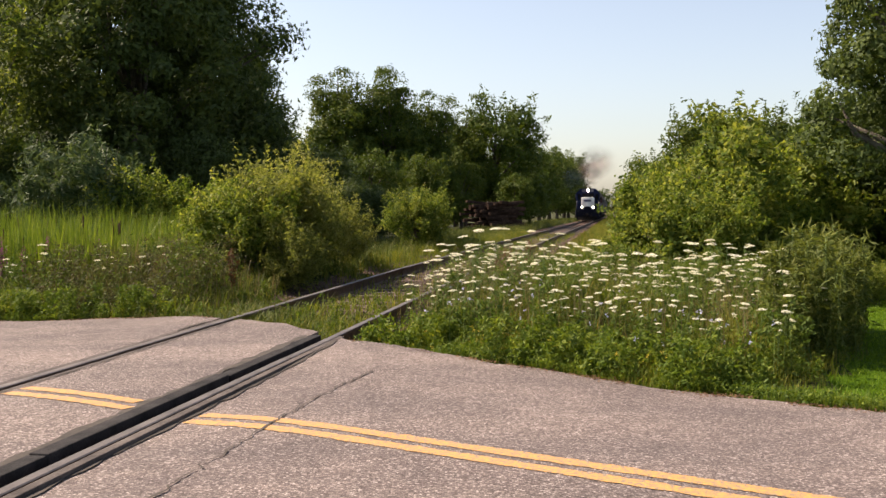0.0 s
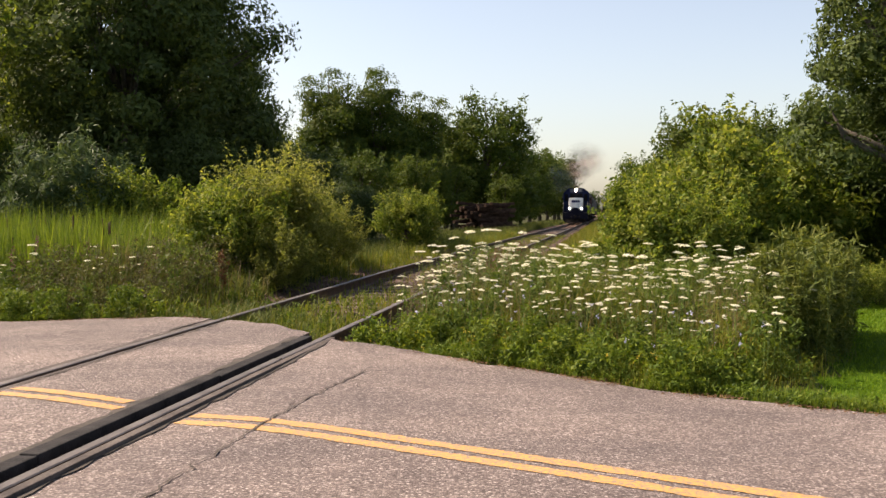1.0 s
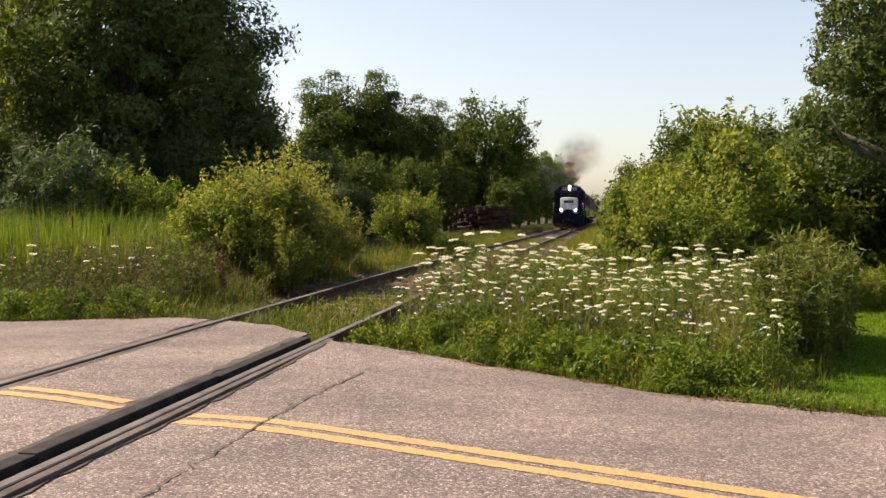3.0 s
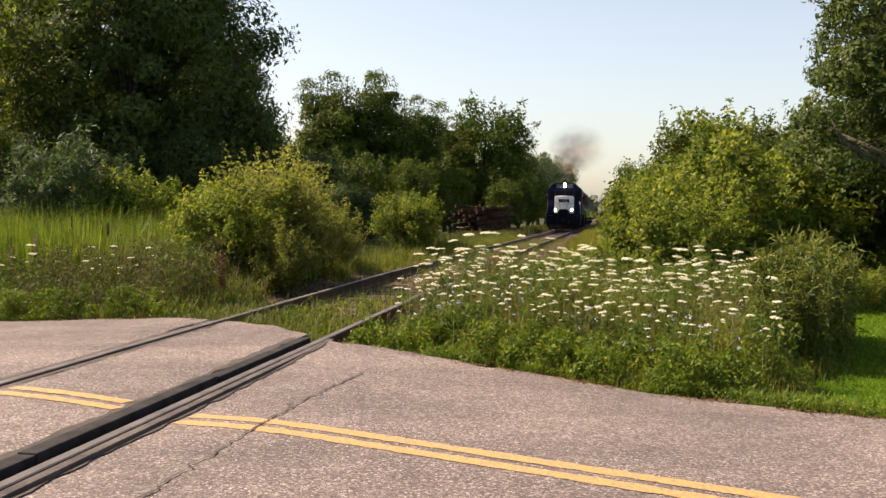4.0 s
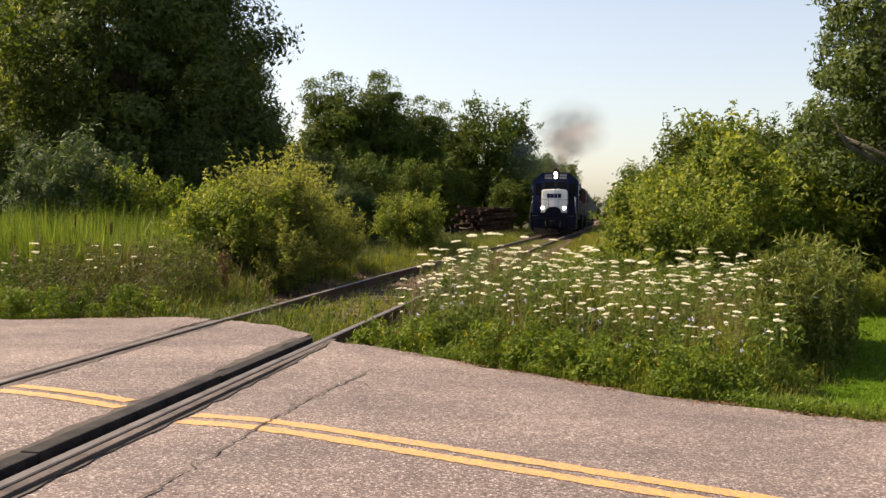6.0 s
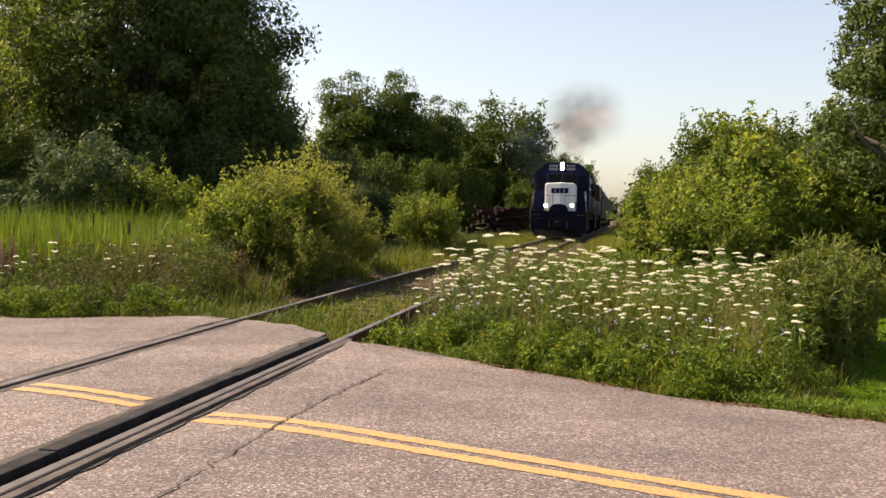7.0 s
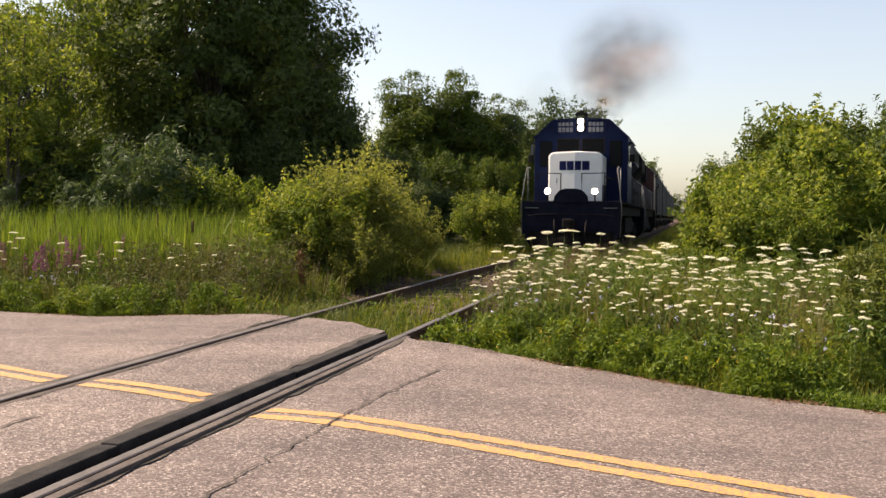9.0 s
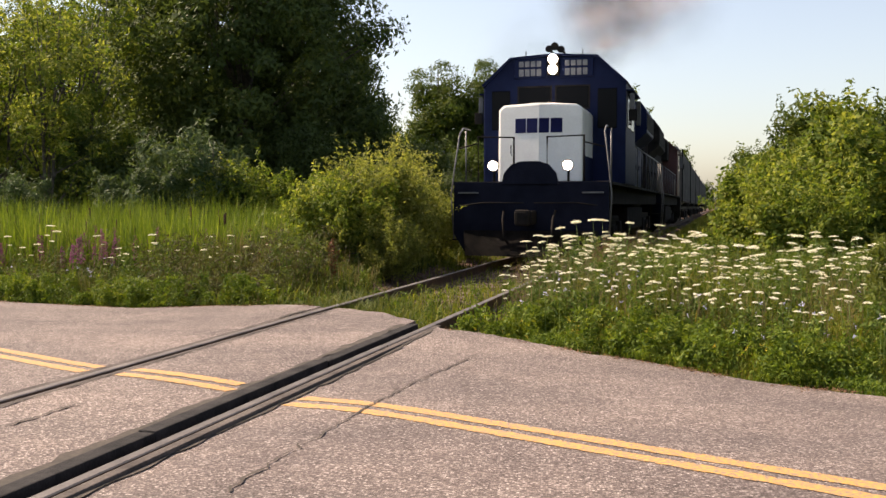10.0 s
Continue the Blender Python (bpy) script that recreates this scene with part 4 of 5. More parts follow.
        tube([(px, py, z), (px, py, z + 0.02), (px, py, z + 0.16), (px, py, z + 0.18)], [0.006, 0.012, 0.011, 0.005], 5, bm)
    tagged(part("cattail_heads", bm, heads), "dark brown cattail seed heads above the reeds", "grass", kind="stuff")
    # grass strips along both sides of the track further off, and the mown lawn
    x, y, n, s = scatter(g, 60000, -9.5, -5.3, 17, 190)
    m = g.random(len(x)) < np.clip(1.6 - s / 90, 0.45, 1)
    patch("trackside_grass", blades(g, x[m], y[m], 0.55 * g.uniform(0.4, 1.2, m.sum()), 0.013, 0.4, simple=True), VERGE_GRASS, "long grass along the railway", 3)
    x, y, n, s = scatter(g, 52000, -1.5, 1.6, 16, 190)
    patch("hedge_grass", blades(g, x, y, 0.6 * g.uniform(0.4, 1.2, len(x)) * np.clip((n + 2.2) / 1.5, 0.3, 1), 0.013, 0.4, simple=True), GRASS, "long grass at the foot of the hedge", 3)
    x, y, n, s = scatter(g, 190000, -0.6, 7.0, 4.0, 22)
    m = (past_edge(x, y) > 0.06) & (n > lawn_edge(s, [3.0, 6.0, 7.4, 10.5, 13, 20], [-1.0, 0.0, 0.5, 1.85, 2.5, 2.9]))
    patch("lawn", blades(g, x[m], y[m], g.uniform(0.025, 0.075, m.sum()), 0.008, 0.6, simple=True), LAWN, "short mown green lawn", 3)


make_plants()


def umbel_plant(seed, height, head, bloom, name, label, category, tilt=0.25):
    g = np.random.default_rng(seed)
    thing = tagged(new(name), label, category)
    lean = g.normal(0, 0.05, 2) * height
    pts = [(0, 0, -0.02), (lean[0] * 0.3, lean[1] * 0.3, height * 0.5), (lean[0], lean[1], height)]
    bm = tube(pts, [0.004, 0.003, 0.002], 4)
    side = (lean[0] + g.normal(0, 0.07), lean[1] + g.normal(0, 0.07), height * 0.86)
    tube([pts[1], side], [0.002, 0.0015], 4, bm)
    part("stem", bm, STEM, thing)
    for (cx, cy, cz), r in (((*lean, height), head), (side, head * 0.5)):
        k = int(170 * (r / 0.05) ** 1.5) + 8
        rr, aa = r * np.sqrt(g.random(k)), g.uniform(0, 6.283, k)
        p = np.stack([cx + rr * np.cos(aa), cy + rr * np.sin(aa), cz + 0.01 * (1 - (rr / r) ** 2) + tilt * rr * np.cos(aa) * 0.35 + g.normal(0, 0.0015, k)], 1)
        part("umbel", fast_mesh("umbel", leaves(p, 0.015, g, up=6.0, slim=0.95, level=0.2), 4, bloom), None, thing)
    return thing


def make_flowers():
    g = np.random.default_rng(5)
    kinds = [umbel_plant(100 + i, h, r, WHITE_BLOOM, "wild_carrot", "white flat-topped wild carrot flower on thin stem", "wildflower") for i, (h, r) in enumerate(((0.95, 0.053), (0.88, 0.046), (1.0, 0.058), (0.8, 0.041), (0.92, 0.062), (0.74, 0.038)))]
    used = [False] * len(kinds)
    count, taken, tries = 0, [(99.0, 99.0)], 0
    while count < 296 and tries < 20000:
        tries += 1
        n, s = g.uniform(-2.1, 1.9), 8.3 + 5.0 * g.random() ** 1.1
        if g.random() < 0.35:
            n, s = g.uniform(-2.1, -0.9), g.uniform(9.8, 13.4)
        x, y = at(n, s)
        if min((x - p) ** 2 + (y - q) ** 2 for p, q in taken) < 0.2 ** 2:
            continue
        d = past_edge(x, y)
        if d < 0.75 or n > lawn_edge(s, [7.4, 10.5, 13], [0.3, 1.6, 2.2]) or n < -2.1:
            continue
        taken.append((x, y))
        k = int(g.integers(6)) if d > 1.6 else int(g.choice([1, 3, 5]))
        scale = min(1.08, 0.72 + 0.1 * d) * g.uniform(0.72, 1.08) * (1.0 if n < -1.0 else 0.95)
        m = pose(x, y, float(ground_z(x, y)), g.normal(0, 5), g.normal(0, 5), g.uniform(0, 360))
        if not used[k]:
            used[k] = True
            ob = kinds[k]
            ob.matrix_world = m
        else:
            ob = copy_thing(kinds[k], m)
        ob.scale = (scale, scale, scale)
        tagged(ob, group="wild carrot flowers")
        count += 1
    for i in range(42):
        x, y = g.uniform(-9.5, -3.4), g.uniform(12.2, 15.0)
        if past_edge(x, y) < 0.5 or to_ns(x, y)[0] > TRACK_N - 1.6:
            continue
        k = int(g.integers(6))
        ob = copy_thing(kinds[k], pose(x, y, float(ground_z(x, y)), 0, 0, g.uniform(0, 360)))
        scale = g.uniform(0.75, 1.05)
        ob.scale = (scale, scale, scale)


make_flowers()


def make_small_blooms():
    g = np.random.default_rng(6)
    # chicory among the weeds
    x, y, n, s = scatter(g, 900, -1.8, 2.6, 7, 13)
    d = past_edge(x, y)
    m = (d > 0.4) & (d < 2.8) & (g.random(len(x)) < 0.22) & (n < lawn_edge(s, [7.4, 10.5, 13], [0.3, 1.6, 2.2]))
    x, y = x[m], y[m]
    xx, yy = g.uniform(-10, -5.5, 60), g.uniform(12.2, 14, 60)
    m = past_edge(xx, yy) > 0.3
    x, y = np.r_[x, xx[m]], np.r_[y, yy[m]]
    c = np.stack([x, y, ground_z(x, y) + g.uniform(0.3, 0.62, len(x))], 1)
    pts = (c[:, None] + g.normal(0, 0.006, (len(c), 6, 3))).reshape(-1, 3)
    tagged(new("chicory_flowers", fast_mesh("chicory_flowers", leaves(pts, 0.02, g, 0.6, 0.7), 4, BLUE_BLOOM)), "small pale blue chicory flowers among the weeds", "wildflower", kind="stuff")
    stalk = fast_mesh("chicory_stalks", blades(g, x, y, c[:, 2] - ground_z(x, y), 0.003, 0.02, 0.0), 4, STEM)
    tagged(new("chicory_stalks", stalk), "thin green chicory stalks", "wildflower", kind="stuff")
    # loosestrife spikes in front of the reeds
    for i in range(64):
        x, y = g.uniform(-10.5, -4.6), g.uniform(14.2, 16.0)
        if g.random() < 0.65:
            x = g.normal(*((-7.0, 0.3), (-8.9, 0.45), (-9.6, 0.3))[i % 3])
        h = g.uniform(0.7, 1.0)
        t = g.random(170)
        ang = g.uniform(0, 6.28, 170)
        rad = 0.034 * (1 - 0.6 * t)
        p = np.stack([rad * np.cos(ang), rad * np.sin(ang), h * 0.55 + t * h * 0.45], 1)
        plant = tagged(new("loosestrife"), "magenta loosestrife flower spike in front of the reeds", "wildflower", "loosestrife spikes")
        plant.matrix_world = pose(x, y, float(ground_z(x, y)), g.normal(0, 4), g.normal(0, 4), 0)
        part("spike", fast_mesh("spike", leaves(p, 0.022, g, 0.2, 0.8), 4, PINK_BLOOM), None, plant)
        part("stem", tube([(0, 0, -0.03), (0, 0, h * 0.9)], [0.005, 0.002], 4), STEM, plant)


make_small_blooms()


def make_horseweeds():
    """Tall leafy stems at the edge of the lawn."""
    g = np.random.default_rng(21)
    kinds = []
    for k, h in enumerate((1.15, 1.0, 0.85)):
        plant = tagged(new("horseweed"), "tall dark green horseweed stem at the lawn's edge", "weed", "horseweeds by the lawn")
        f = g.random(210) ** 0.8
        a = g.uniform(0, 6.283, 210)
        r = (0.12 - 0.07 * f) * g.random(210) ** 0.5
        p = np.stack([r * np.cos(a), r * np.sin(a), 0.08 + f * (h - 0.08)], 1)
        part("foliage", fast_mesh("foliage", leaves(p, 0.1, g, up=0.1, slim=0.17), 4, HORSE_LEAF), None, plant)
        part("stem", tube([(0, 0, -0.03), (0.01, 0, h)], [0.006, 0.003], 5), STEM, plant)
        kinds.append(plant)
    for i in range(150):
        s = g.uniform(9.3, 12.3)
        n = float(lawn_edge(s, [7.4, 10.5, 13], [0.5, 2.0, 2.55])) - 0.75 * g.random() + 0.06 * g.normal()
        x, y = at(n, s)
        m = pose(x, y, float(ground_z(x, y)), g.normal(0, 4), g.normal(0, 4), g.uniform(0, 360))
        if i < 3:
            kinds[i].matrix_world = m
        else:
            ob = copy_thing(kinds[i % 3], m)
            k = g.uniform(0.66, 1.06) * min(1.0, 0.75 + 0.3 * (s - 9.3))
            ob.scale = (k, k, k)


make_horseweeds()


def make_edge_litter():
    """Dead leaves and crumbs along the asphalt's edge, and small yellow flowers."""
    g = np.random.default_rng(25)
    a = g.uniform(-13, 5, 5200)
    bb = far_edge(a) + g.normal(0.02, 0.08, 5200)
    x, y = a * RE[0] + (bb + ROAD_MID) * RM[0], a * RE[1] + (bb + ROAD_MID) * RM[1]
    keep = (np.abs(to_ns(x, y)[0] - TRACK_N) > 1.0) & (wavy(x, y, 2.6) > 0.35)
    x, y, bb, a = x[keep], y[keep], bb[keep], a[keep]
    z = np.where(bb < far_edge(a) - 0.02, road_z(x, y) + 0.004, ground_z(x, y) + 0.03)
    litter = leafy("brown_leaf_litter", [(0.0, (0.06, 0.035, 0.02)), (0.6, (0.16, 0.09, 0.05)), (1.0, (0.28, 0.18, 0.1))], 0.1, warm=(1, 1, 1))
    tagged(new("leaf_litter", fast_mesh("leaf_litter", leaves(np.stack([x, y, z + 0.004], 1), 0.028, g, 4.0, 0.6, 0.15), 4, litter)), "brown dead leaves and crumbs on the asphalt edge", "leaf litter", kind="stuff")
    a = g.uniform(-6, -1.0, 36)
    bb = far_edge(a) + g.uniform(0.05, 0.5, 36)
    x, y = a * RE[0] + (bb + ROAD_MID) * RM[0], a * RE[1] + (bb + ROAD_MID) * RM[1]
    keep = (to_ns(x, y)[0] > TRACK_N + 1.2) & (to_ns(x, y)[0] < 0.4)
    c = np.stack([x[keep], y[keep], ground_z(x[keep], y[keep]) + g.uniform(0.12, 0.3, keep.sum())], 1)
    pts = (c[:, None] + g.normal(0, 0.006, (len(c), 7, 3))).reshape(-1, 3)
    yellow = leafy("yellow_petals", [(0.0, (0.42, 0.3, 0.03)), (1.0, (0.58, 0.46, 0.06))], 0.3, warm=(1, 1, 1))
    tagged(new("trefoil_flowers", fast_mesh("trefoil_flowers", leaves(pts, 0.013, g, 0.6, 0.8), 4, yellow)), "small yellow trefoil flowers in the road fringe", "wildflower", kind="stuff")


make_edge_litter()


def make_docks():
    """Rust-brown seeding dock plants near the rails."""
    g = np.random.default_rng(15)
    rust = leafy("rusty_seed_heads", [(0.0, (0.09, 0.03, 0.015)), (1.0, (0.2, 0.075, 0.04))], 0.25, warm=(1, 1, 1))
    for n, s in ((-1.75, 16.4), (-1.6, 17.3), (-1.85, 18.2), (-1.5, 15.6), (-1.7, 21.0), (-1.9, 24.0), (-5.3, 13.6), (-6.3, 13.4), (-6.9, 13.8)):
        x, y = at(n, s)
        h = g.uniform(0.55, 0.85)
        plant = tagged(new("curly_dock"), "rust brown seeding dock plant beside the track", "weed", "dock plants by the track")
        plant.matrix_world = pose(x, y, float(ground_z(x, y)), g.normal(0, 5), g.normal(0, 5), 0)
        for k in range(5):
            dx, dy = g.normal(0, 0.07, 2)
            f = g.random(150)
            p = np.stack([dx * f + g.normal(0, 0.014, 150), dy * f + g.normal(0, 0.014, 150), h * (0.4 + 0.6 * f) * (0.8 + 0.05 * k)], 1)
            part("seed_head", fast_mesh("seed_head", leaves(p, 0.022, g, 0.2, 0.8), 4, rust), None, plant)
            part("stem", tube([(0, 0, -0.03), (dx, dy, h * 0.95 * (0.8 + 0.05 * k))], [0.005, 0.002], 4), STEM, plant)


make_docks()


# ======== pile of old ties ========
def make_tie_pile():
    g = np.random.default_rng(8)
    me = bpy.data.meshes.new("old_tie")
    bm = box(-1.3, 1.3, -0.11, 0.11, -0.09, 0.09, 0.015)
    bm.to_mesh(me)
    bm.free()
    me.materials.append(OLD_TIE)
    cx, cy = 3.5, 72.0
    for layer in range(11):
        across = 9 - layer // 2
        for k in range(across):
            ob = new("old_tie", me)
            tagged(ob, "dark weathered railway tie in a stacked pile", "railway tie", "pile of old ties")
            ob.matrix_world = pose(cx + g.normal(0, 0.3) + (0.65 if (layer + k) % 3 else -0.65), cy + (k - across / 2) * 0.25 + g.normal(0, 0.05), float(ground_z(cx, cy)) + 0.1 + 0.185 * layer, 0, g.normal(0, 3.5), 38 + g.normal(0, 13.0))


make_tie_pile()

# ======== train ========
BLUE = worn("dark_blue_enamel", (0.006, 0.01, 0.036), (0.009, 0.016, 0.055), 2.5, 0.55, speck=0.12)
BLUE.node_tree.nodes["Principled BSDF"].inputs["Specular IOR Level"].default_value = 0.08
WHITE = worn("white_enamel", (0.74, 0.73, 0.7), (0.86, 0.85, 0.82), 2.0, 0.4, fine=30, relief=0.02, coat=0.2, speck=0.05)
LOGO = worn("logo_blue", (0.006, 0.008, 0.05), (0.01, 0.014, 0.075), 3, 0.6, shine=0.1)
BLACK = worn("black_grimy_steel", (0.011, 0.0105, 0.0105), (0.032, 0.028, 0.026), 3, 0.85, shine=0.06)
MAROON = worn("faded_maroon_enamel", (0.05, 0.012, 0.012), (0.1, 0.03, 0.025), 2.5, 0.5)
STEEL = worn("grey_handrail_paint", (0.07, 0.072, 0.08), (0.15, 0.15, 0.15), 5, 0.5)
HOPPER = worn("pale_grey_car_paint", (0.15, 0.145, 0.135), (0.26, 0.25, 0.235), 1.2, 0.85, shine=0.02)
TREAD = worn("wheel_steel", (0.05, 0.04, 0.035), (0.16, 0.14, 0.13), 5, 0.5, 0.6)
PALE = worn("pale_board_marks", (0.1, 0.11, 0.13), (0.2, 0.21, 0.23), 8, 0.5)
DEEP = worn("blue_black_steel", (0.006, 0.0075, 0.016), (0.013, 0.015, 0.028), 3, 0.8, shine=0.08)
LIGHT = glowing("lit_lamp", (1.0, 0.86, 0.66), 40.0)


def glass_material():
    m, nt, nodes, links, bsdf = nodes_of("dark_cab_glass")
    bsdf.inputs["Base Color"].default_value = (0.006, 0.0065, 0.008, 1)
    bsdf.inputs["Roughness"].default_value = 0.12
    bsdf.inputs["Specular IOR Level"].default_value = 0.05
    return m


GLASS = glass_material()


def wheelset(parent, y):
    axle = part("wheelset", disc_drum(0, 0, 0, 0.09, 1.5, "x", 10), TREAD, parent)
    axle.location = (0, y, 0.5)
    for sx in (-0.78, 0.78):
        bm = disc_drum(sx, 0, 0, 0.5, 0.13, "x", 28)
        disc_drum(sx - 0.06 * (1 if sx > 0 else -1), 0, 0, 0.53, 0.03, "x", 28, bm)
        wheel = part("wheel", bm, TREAD, axle)
        part("hub", disc_drum(sx + 0.08 * (1 if sx > 0 else -1), 0.12, 0, 0.13, 0.06, "x", 12), BLACK, axle)
    return axle


def truck(parent, yc, base=2.74):
    wheels = [wheelset(parent, yc - base / 2), wheelset(parent, yc + base / 2)]
    for sx in (-1, 1):
        x0 = sx * 1.0
        frame_bm = box(min(x0, x0 + sx * 0.16), max(x0, x0 + sx * 0.16), yc - base / 2 - 0.55, yc + base / 2 + 0.55, 0.62, 0.86, 0.03)
        for yy in (-base / 2, base / 2):
            box(min(x0, x0 + sx * 0.26), max(x0, x0 + sx * 0.26), yc + yy - 0.2, yc + yy + 0.2, 0.32, 0.74, 0.04, frame_bm)
        box(min(x0, x0 + sx * 0.2), max(x0, x0 + sx * 0.2), yc - 0.5, yc + 0.5, 0.3, 0.66, 0.04, frame_bm)
        part("truck_frame", frame_bm, BLACK, parent)
        for yy in (-0.3, 0.0, 0.3):
            part("spring", disc_drum(x0 + sx * 0.2, yc + yy, 0.5, 0.08, 0.3, "z", 10), BLACK, parent)
    return wheels


def locomotive(label, hood, cab_paint, nose_paint, lit):
    """A four-axle road diesel. Front at y = 0, body towards +y, rail top at z = 0."""
    loco = tagged(new("locomotive"), label, "locomotive")
    wheels = truck(loco, 3.75) + truck(loco, 14.1)
    # frame, walkways, fuel tank
    part("underframe", box(-1.35, 1.35, 0.25, 17.45, 1.12, 1.5, 0.02), BLACK, loco)
    part("deck", box(-1.52, 1.52, 0.12, 17.6, 1.5, 1.56, 0.01), BLACK, loco)
    tank = prism([(-1.3, 0.5), (-1.05, 0.25), (1.05, 0.25), (1.3, 0.5), (1.3, 1.05), (-1.3, 1.05)], 6.4, 11.4, 0.03)
    part("fuel_tank", tank, BLACK, loco)
    for sx in (-1, 1):
        part("air_reservoir", disc_drum(sx * 1.15, 9.0, 1.2, 0.17, 4.2, "y", 14), BLACK, loco)
    for y0, d in ((0.0, 1), (17.72, -1)):
        # pilot: end plate with plough, steps, coupler, hoses
        plate = prism([(-1.5, 0.55), (-1.28, 0.2), (1.28, 0.2), (1.5, 0.55), (1.5, 1.55), (0.35, 1.55), (0.35, 1.62), (-0.35, 1.62), (-0.35, 1.55), (-1.5, 1.55)], y0 + d * 0.1, y0 + d * 0.17, 0.01)
        pilot = part("pilot", plate, DEEP if lit else BLACK, loco)
        plough = bmesh.new()
        a = [plough.verts.new(p) for p in ((-1.3, y0 + d * 0.09, 0.62), (0, y0 + d * 0.02, 0.62), (1.3, y0 + d * 0.09, 0.62), (1.22, y0 - d * 0.12, 0.14), (0, y0 - d * 0.3, 0.14), (-1.22, y0 - d * 0.12, 0.14))]
        plough.faces.new((a[0], a[1], a[4], a[5]))
        plough.faces.new((a[1], a[2], a[3], a[4]))
        bmesh.ops.solidify(plough, geom=plough.faces[:], thickness=0.02)
        part("plough", plough, BLACK, pilot)
        coup = box(-0.13, 0.13, min(y0 - d * 0.35, y0 + d * 0.2), max(y0 - d * 0.35, y0 + d * 0.2), 0.74, 1.0, 0.04)
        box(-0.2, 0.08, min(y0 - d * 0.48, y0 - d * 0.22), max(y0 - d * 0.48, y0 - d * 0.22), 0.72, 1.02, 0.06, coup)
        part("coupler", coup, BLACK, loco)
        for sx in (-1, 1):
            part("air_hose", tube([(sx * 0.5, y0 + d * 0.05, 1.0), (sx * 0.48, y0 - d * 0.14, 0.85), (sx * 0.45, y0 - d * 0.16, 0.5), (sx * 0.36, y0 - d * 0.1, 0.34)], 0.025, 6), BLACK, loco)
            part("cut_lever", tube([(sx * 0.1, y0 - d * 0.02, 1.15), (sx * 0.9, y0 - d * 0.03, 1.15), (sx * 1.3, y0 - d * 0.06, 1.1)], 0.014, 6), BLACK, loco)
            # corner steps
            step = bmesh.new()
            for z in (0.42, 0.78, 1.14):
                box(min(sx * 1.2, sx * 1.56), max(sx * 1.2, sx * 1.56), min(y0 + d * 0.2, y0 + d * 0.75), max(y0 + d * 0.2, y0 + d * 0.75), z, z + 0.03, 0.0, step)
            for yy in (0.2, 0.75):
                box(min(sx * 1.16, sx * 1.2), max(sx * 1.16, sx * 1.2), y0 + d * yy - 0.015, y0 + d * yy + 0.015, 0.4, 1.5, 0.0, step)
            part("corner_steps", step, BLACK, loco)
            part("step_edge", box(min(sx * 1.0, sx * 1.4), max(sx * 1.0, sx * 1.4), y0 + d * 0.1 - 0.06, y0 + d * 0.1 + 0.02, 1.33, 1.36), STEEL, loco, "pale step light bracket")
            # tall bent corner grab rail
            part("grab_rail", tube([(sx * 1.5, y0 + d * 0.12, 0.45), (sx * 1.55, y0 + d * 0.1, 1.3), (sx * 1.48, y0 + d * 0.14, 1.9), (sx * 1.4, y0 + d * 0.2, 2.5), (sx * 1.4, y0 + d * 0.5, 2.62), (sx * 1.38, y0 + d * 0.95, 2.62)], 0.017, 6), STEEL, loco, "pale grey bent grab rail")
            part("grab_rail", tube([(sx * 1.45, y0 + d * 0.9, 1.5), (sx * 1.45, y0 + d * 0.9, 2.6)], 0.018, 6), STEEL, loco)
            # end handrails
            for xa, xb in ((0.32, 1.02),):
                part("end_handrail", tube([(sx * xa, y0 + d * 0.14, 1.5), (sx * xa, y0 + d * 0.14, 2.4), (sx * xb, y0 + d * 0.14, 2.42), (sx * xb, y0 + d * 0.14, 1.5)], 0.024, 6), BLACK, loco)
                part("end_handrail", tube([(sx * xb, y0 + d * 0.14, 2.3), (sx * 1.4, y0 + d * 0.14, 2.2)], 0.016, 6), BLACK, loco)
        hump = [(-0.55, 1.5), (0.55, 1.5), (0.5, 1.72), (0.36, 1.88), (0.18, 1.94), (-0.18, 1.94), (-0.36, 1.88), (-0.5, 1.72)]
        part("drop_step", prism(hump, min(y0 + d * 0.06, y0 + d * 0.15), max(y0 + d * 0.06, y0 + d * 0.15), 0.015), DEEP if lit else BLACK, loco)
    # short nose
    w = 0.85
    nose_bm = bmesh.new()
    prism([(-w, 1.55), (w, 1.55), (w, 3.02), (w - 0.1, 3.12), (0, 3.15), (-w + 0.1, 3.12), (-w, 3.02)], 1.02, 2.95, 0.05, nose_bm)
    bmesh.ops.bisect_plane(nose_bm, geom=nose_bm.verts[:] + nose_bm.edges[:] + nose_bm.faces[:], plane_co=(0, 0, 0), plane_no=(1, 0, 0))
    for v in nose_bm.verts:      # a slight crease and batter of the front
        if v.co.y < 1.5:
            v.co.y += 0.13 * abs(v.co.x) / w + 0.05 * (v.co.z - 1.55)
    nose = part("nose", nose_bm, nose_paint, loco)
    part("nose_side", prism([(-w - 0.012, 1.56), (w + 0.012, 1.56), (w + 0.012, 2.1), (-w - 0.012, 2.1)], 1.35, 2.9), hood, loco)
    part("nose_grab", tube([(-0.55, 1.06, 2.1), (-0.55, 1.0, 2.14), (-0.55, 1.0, 2.3)], 0.012, 6), BLACK, nose)
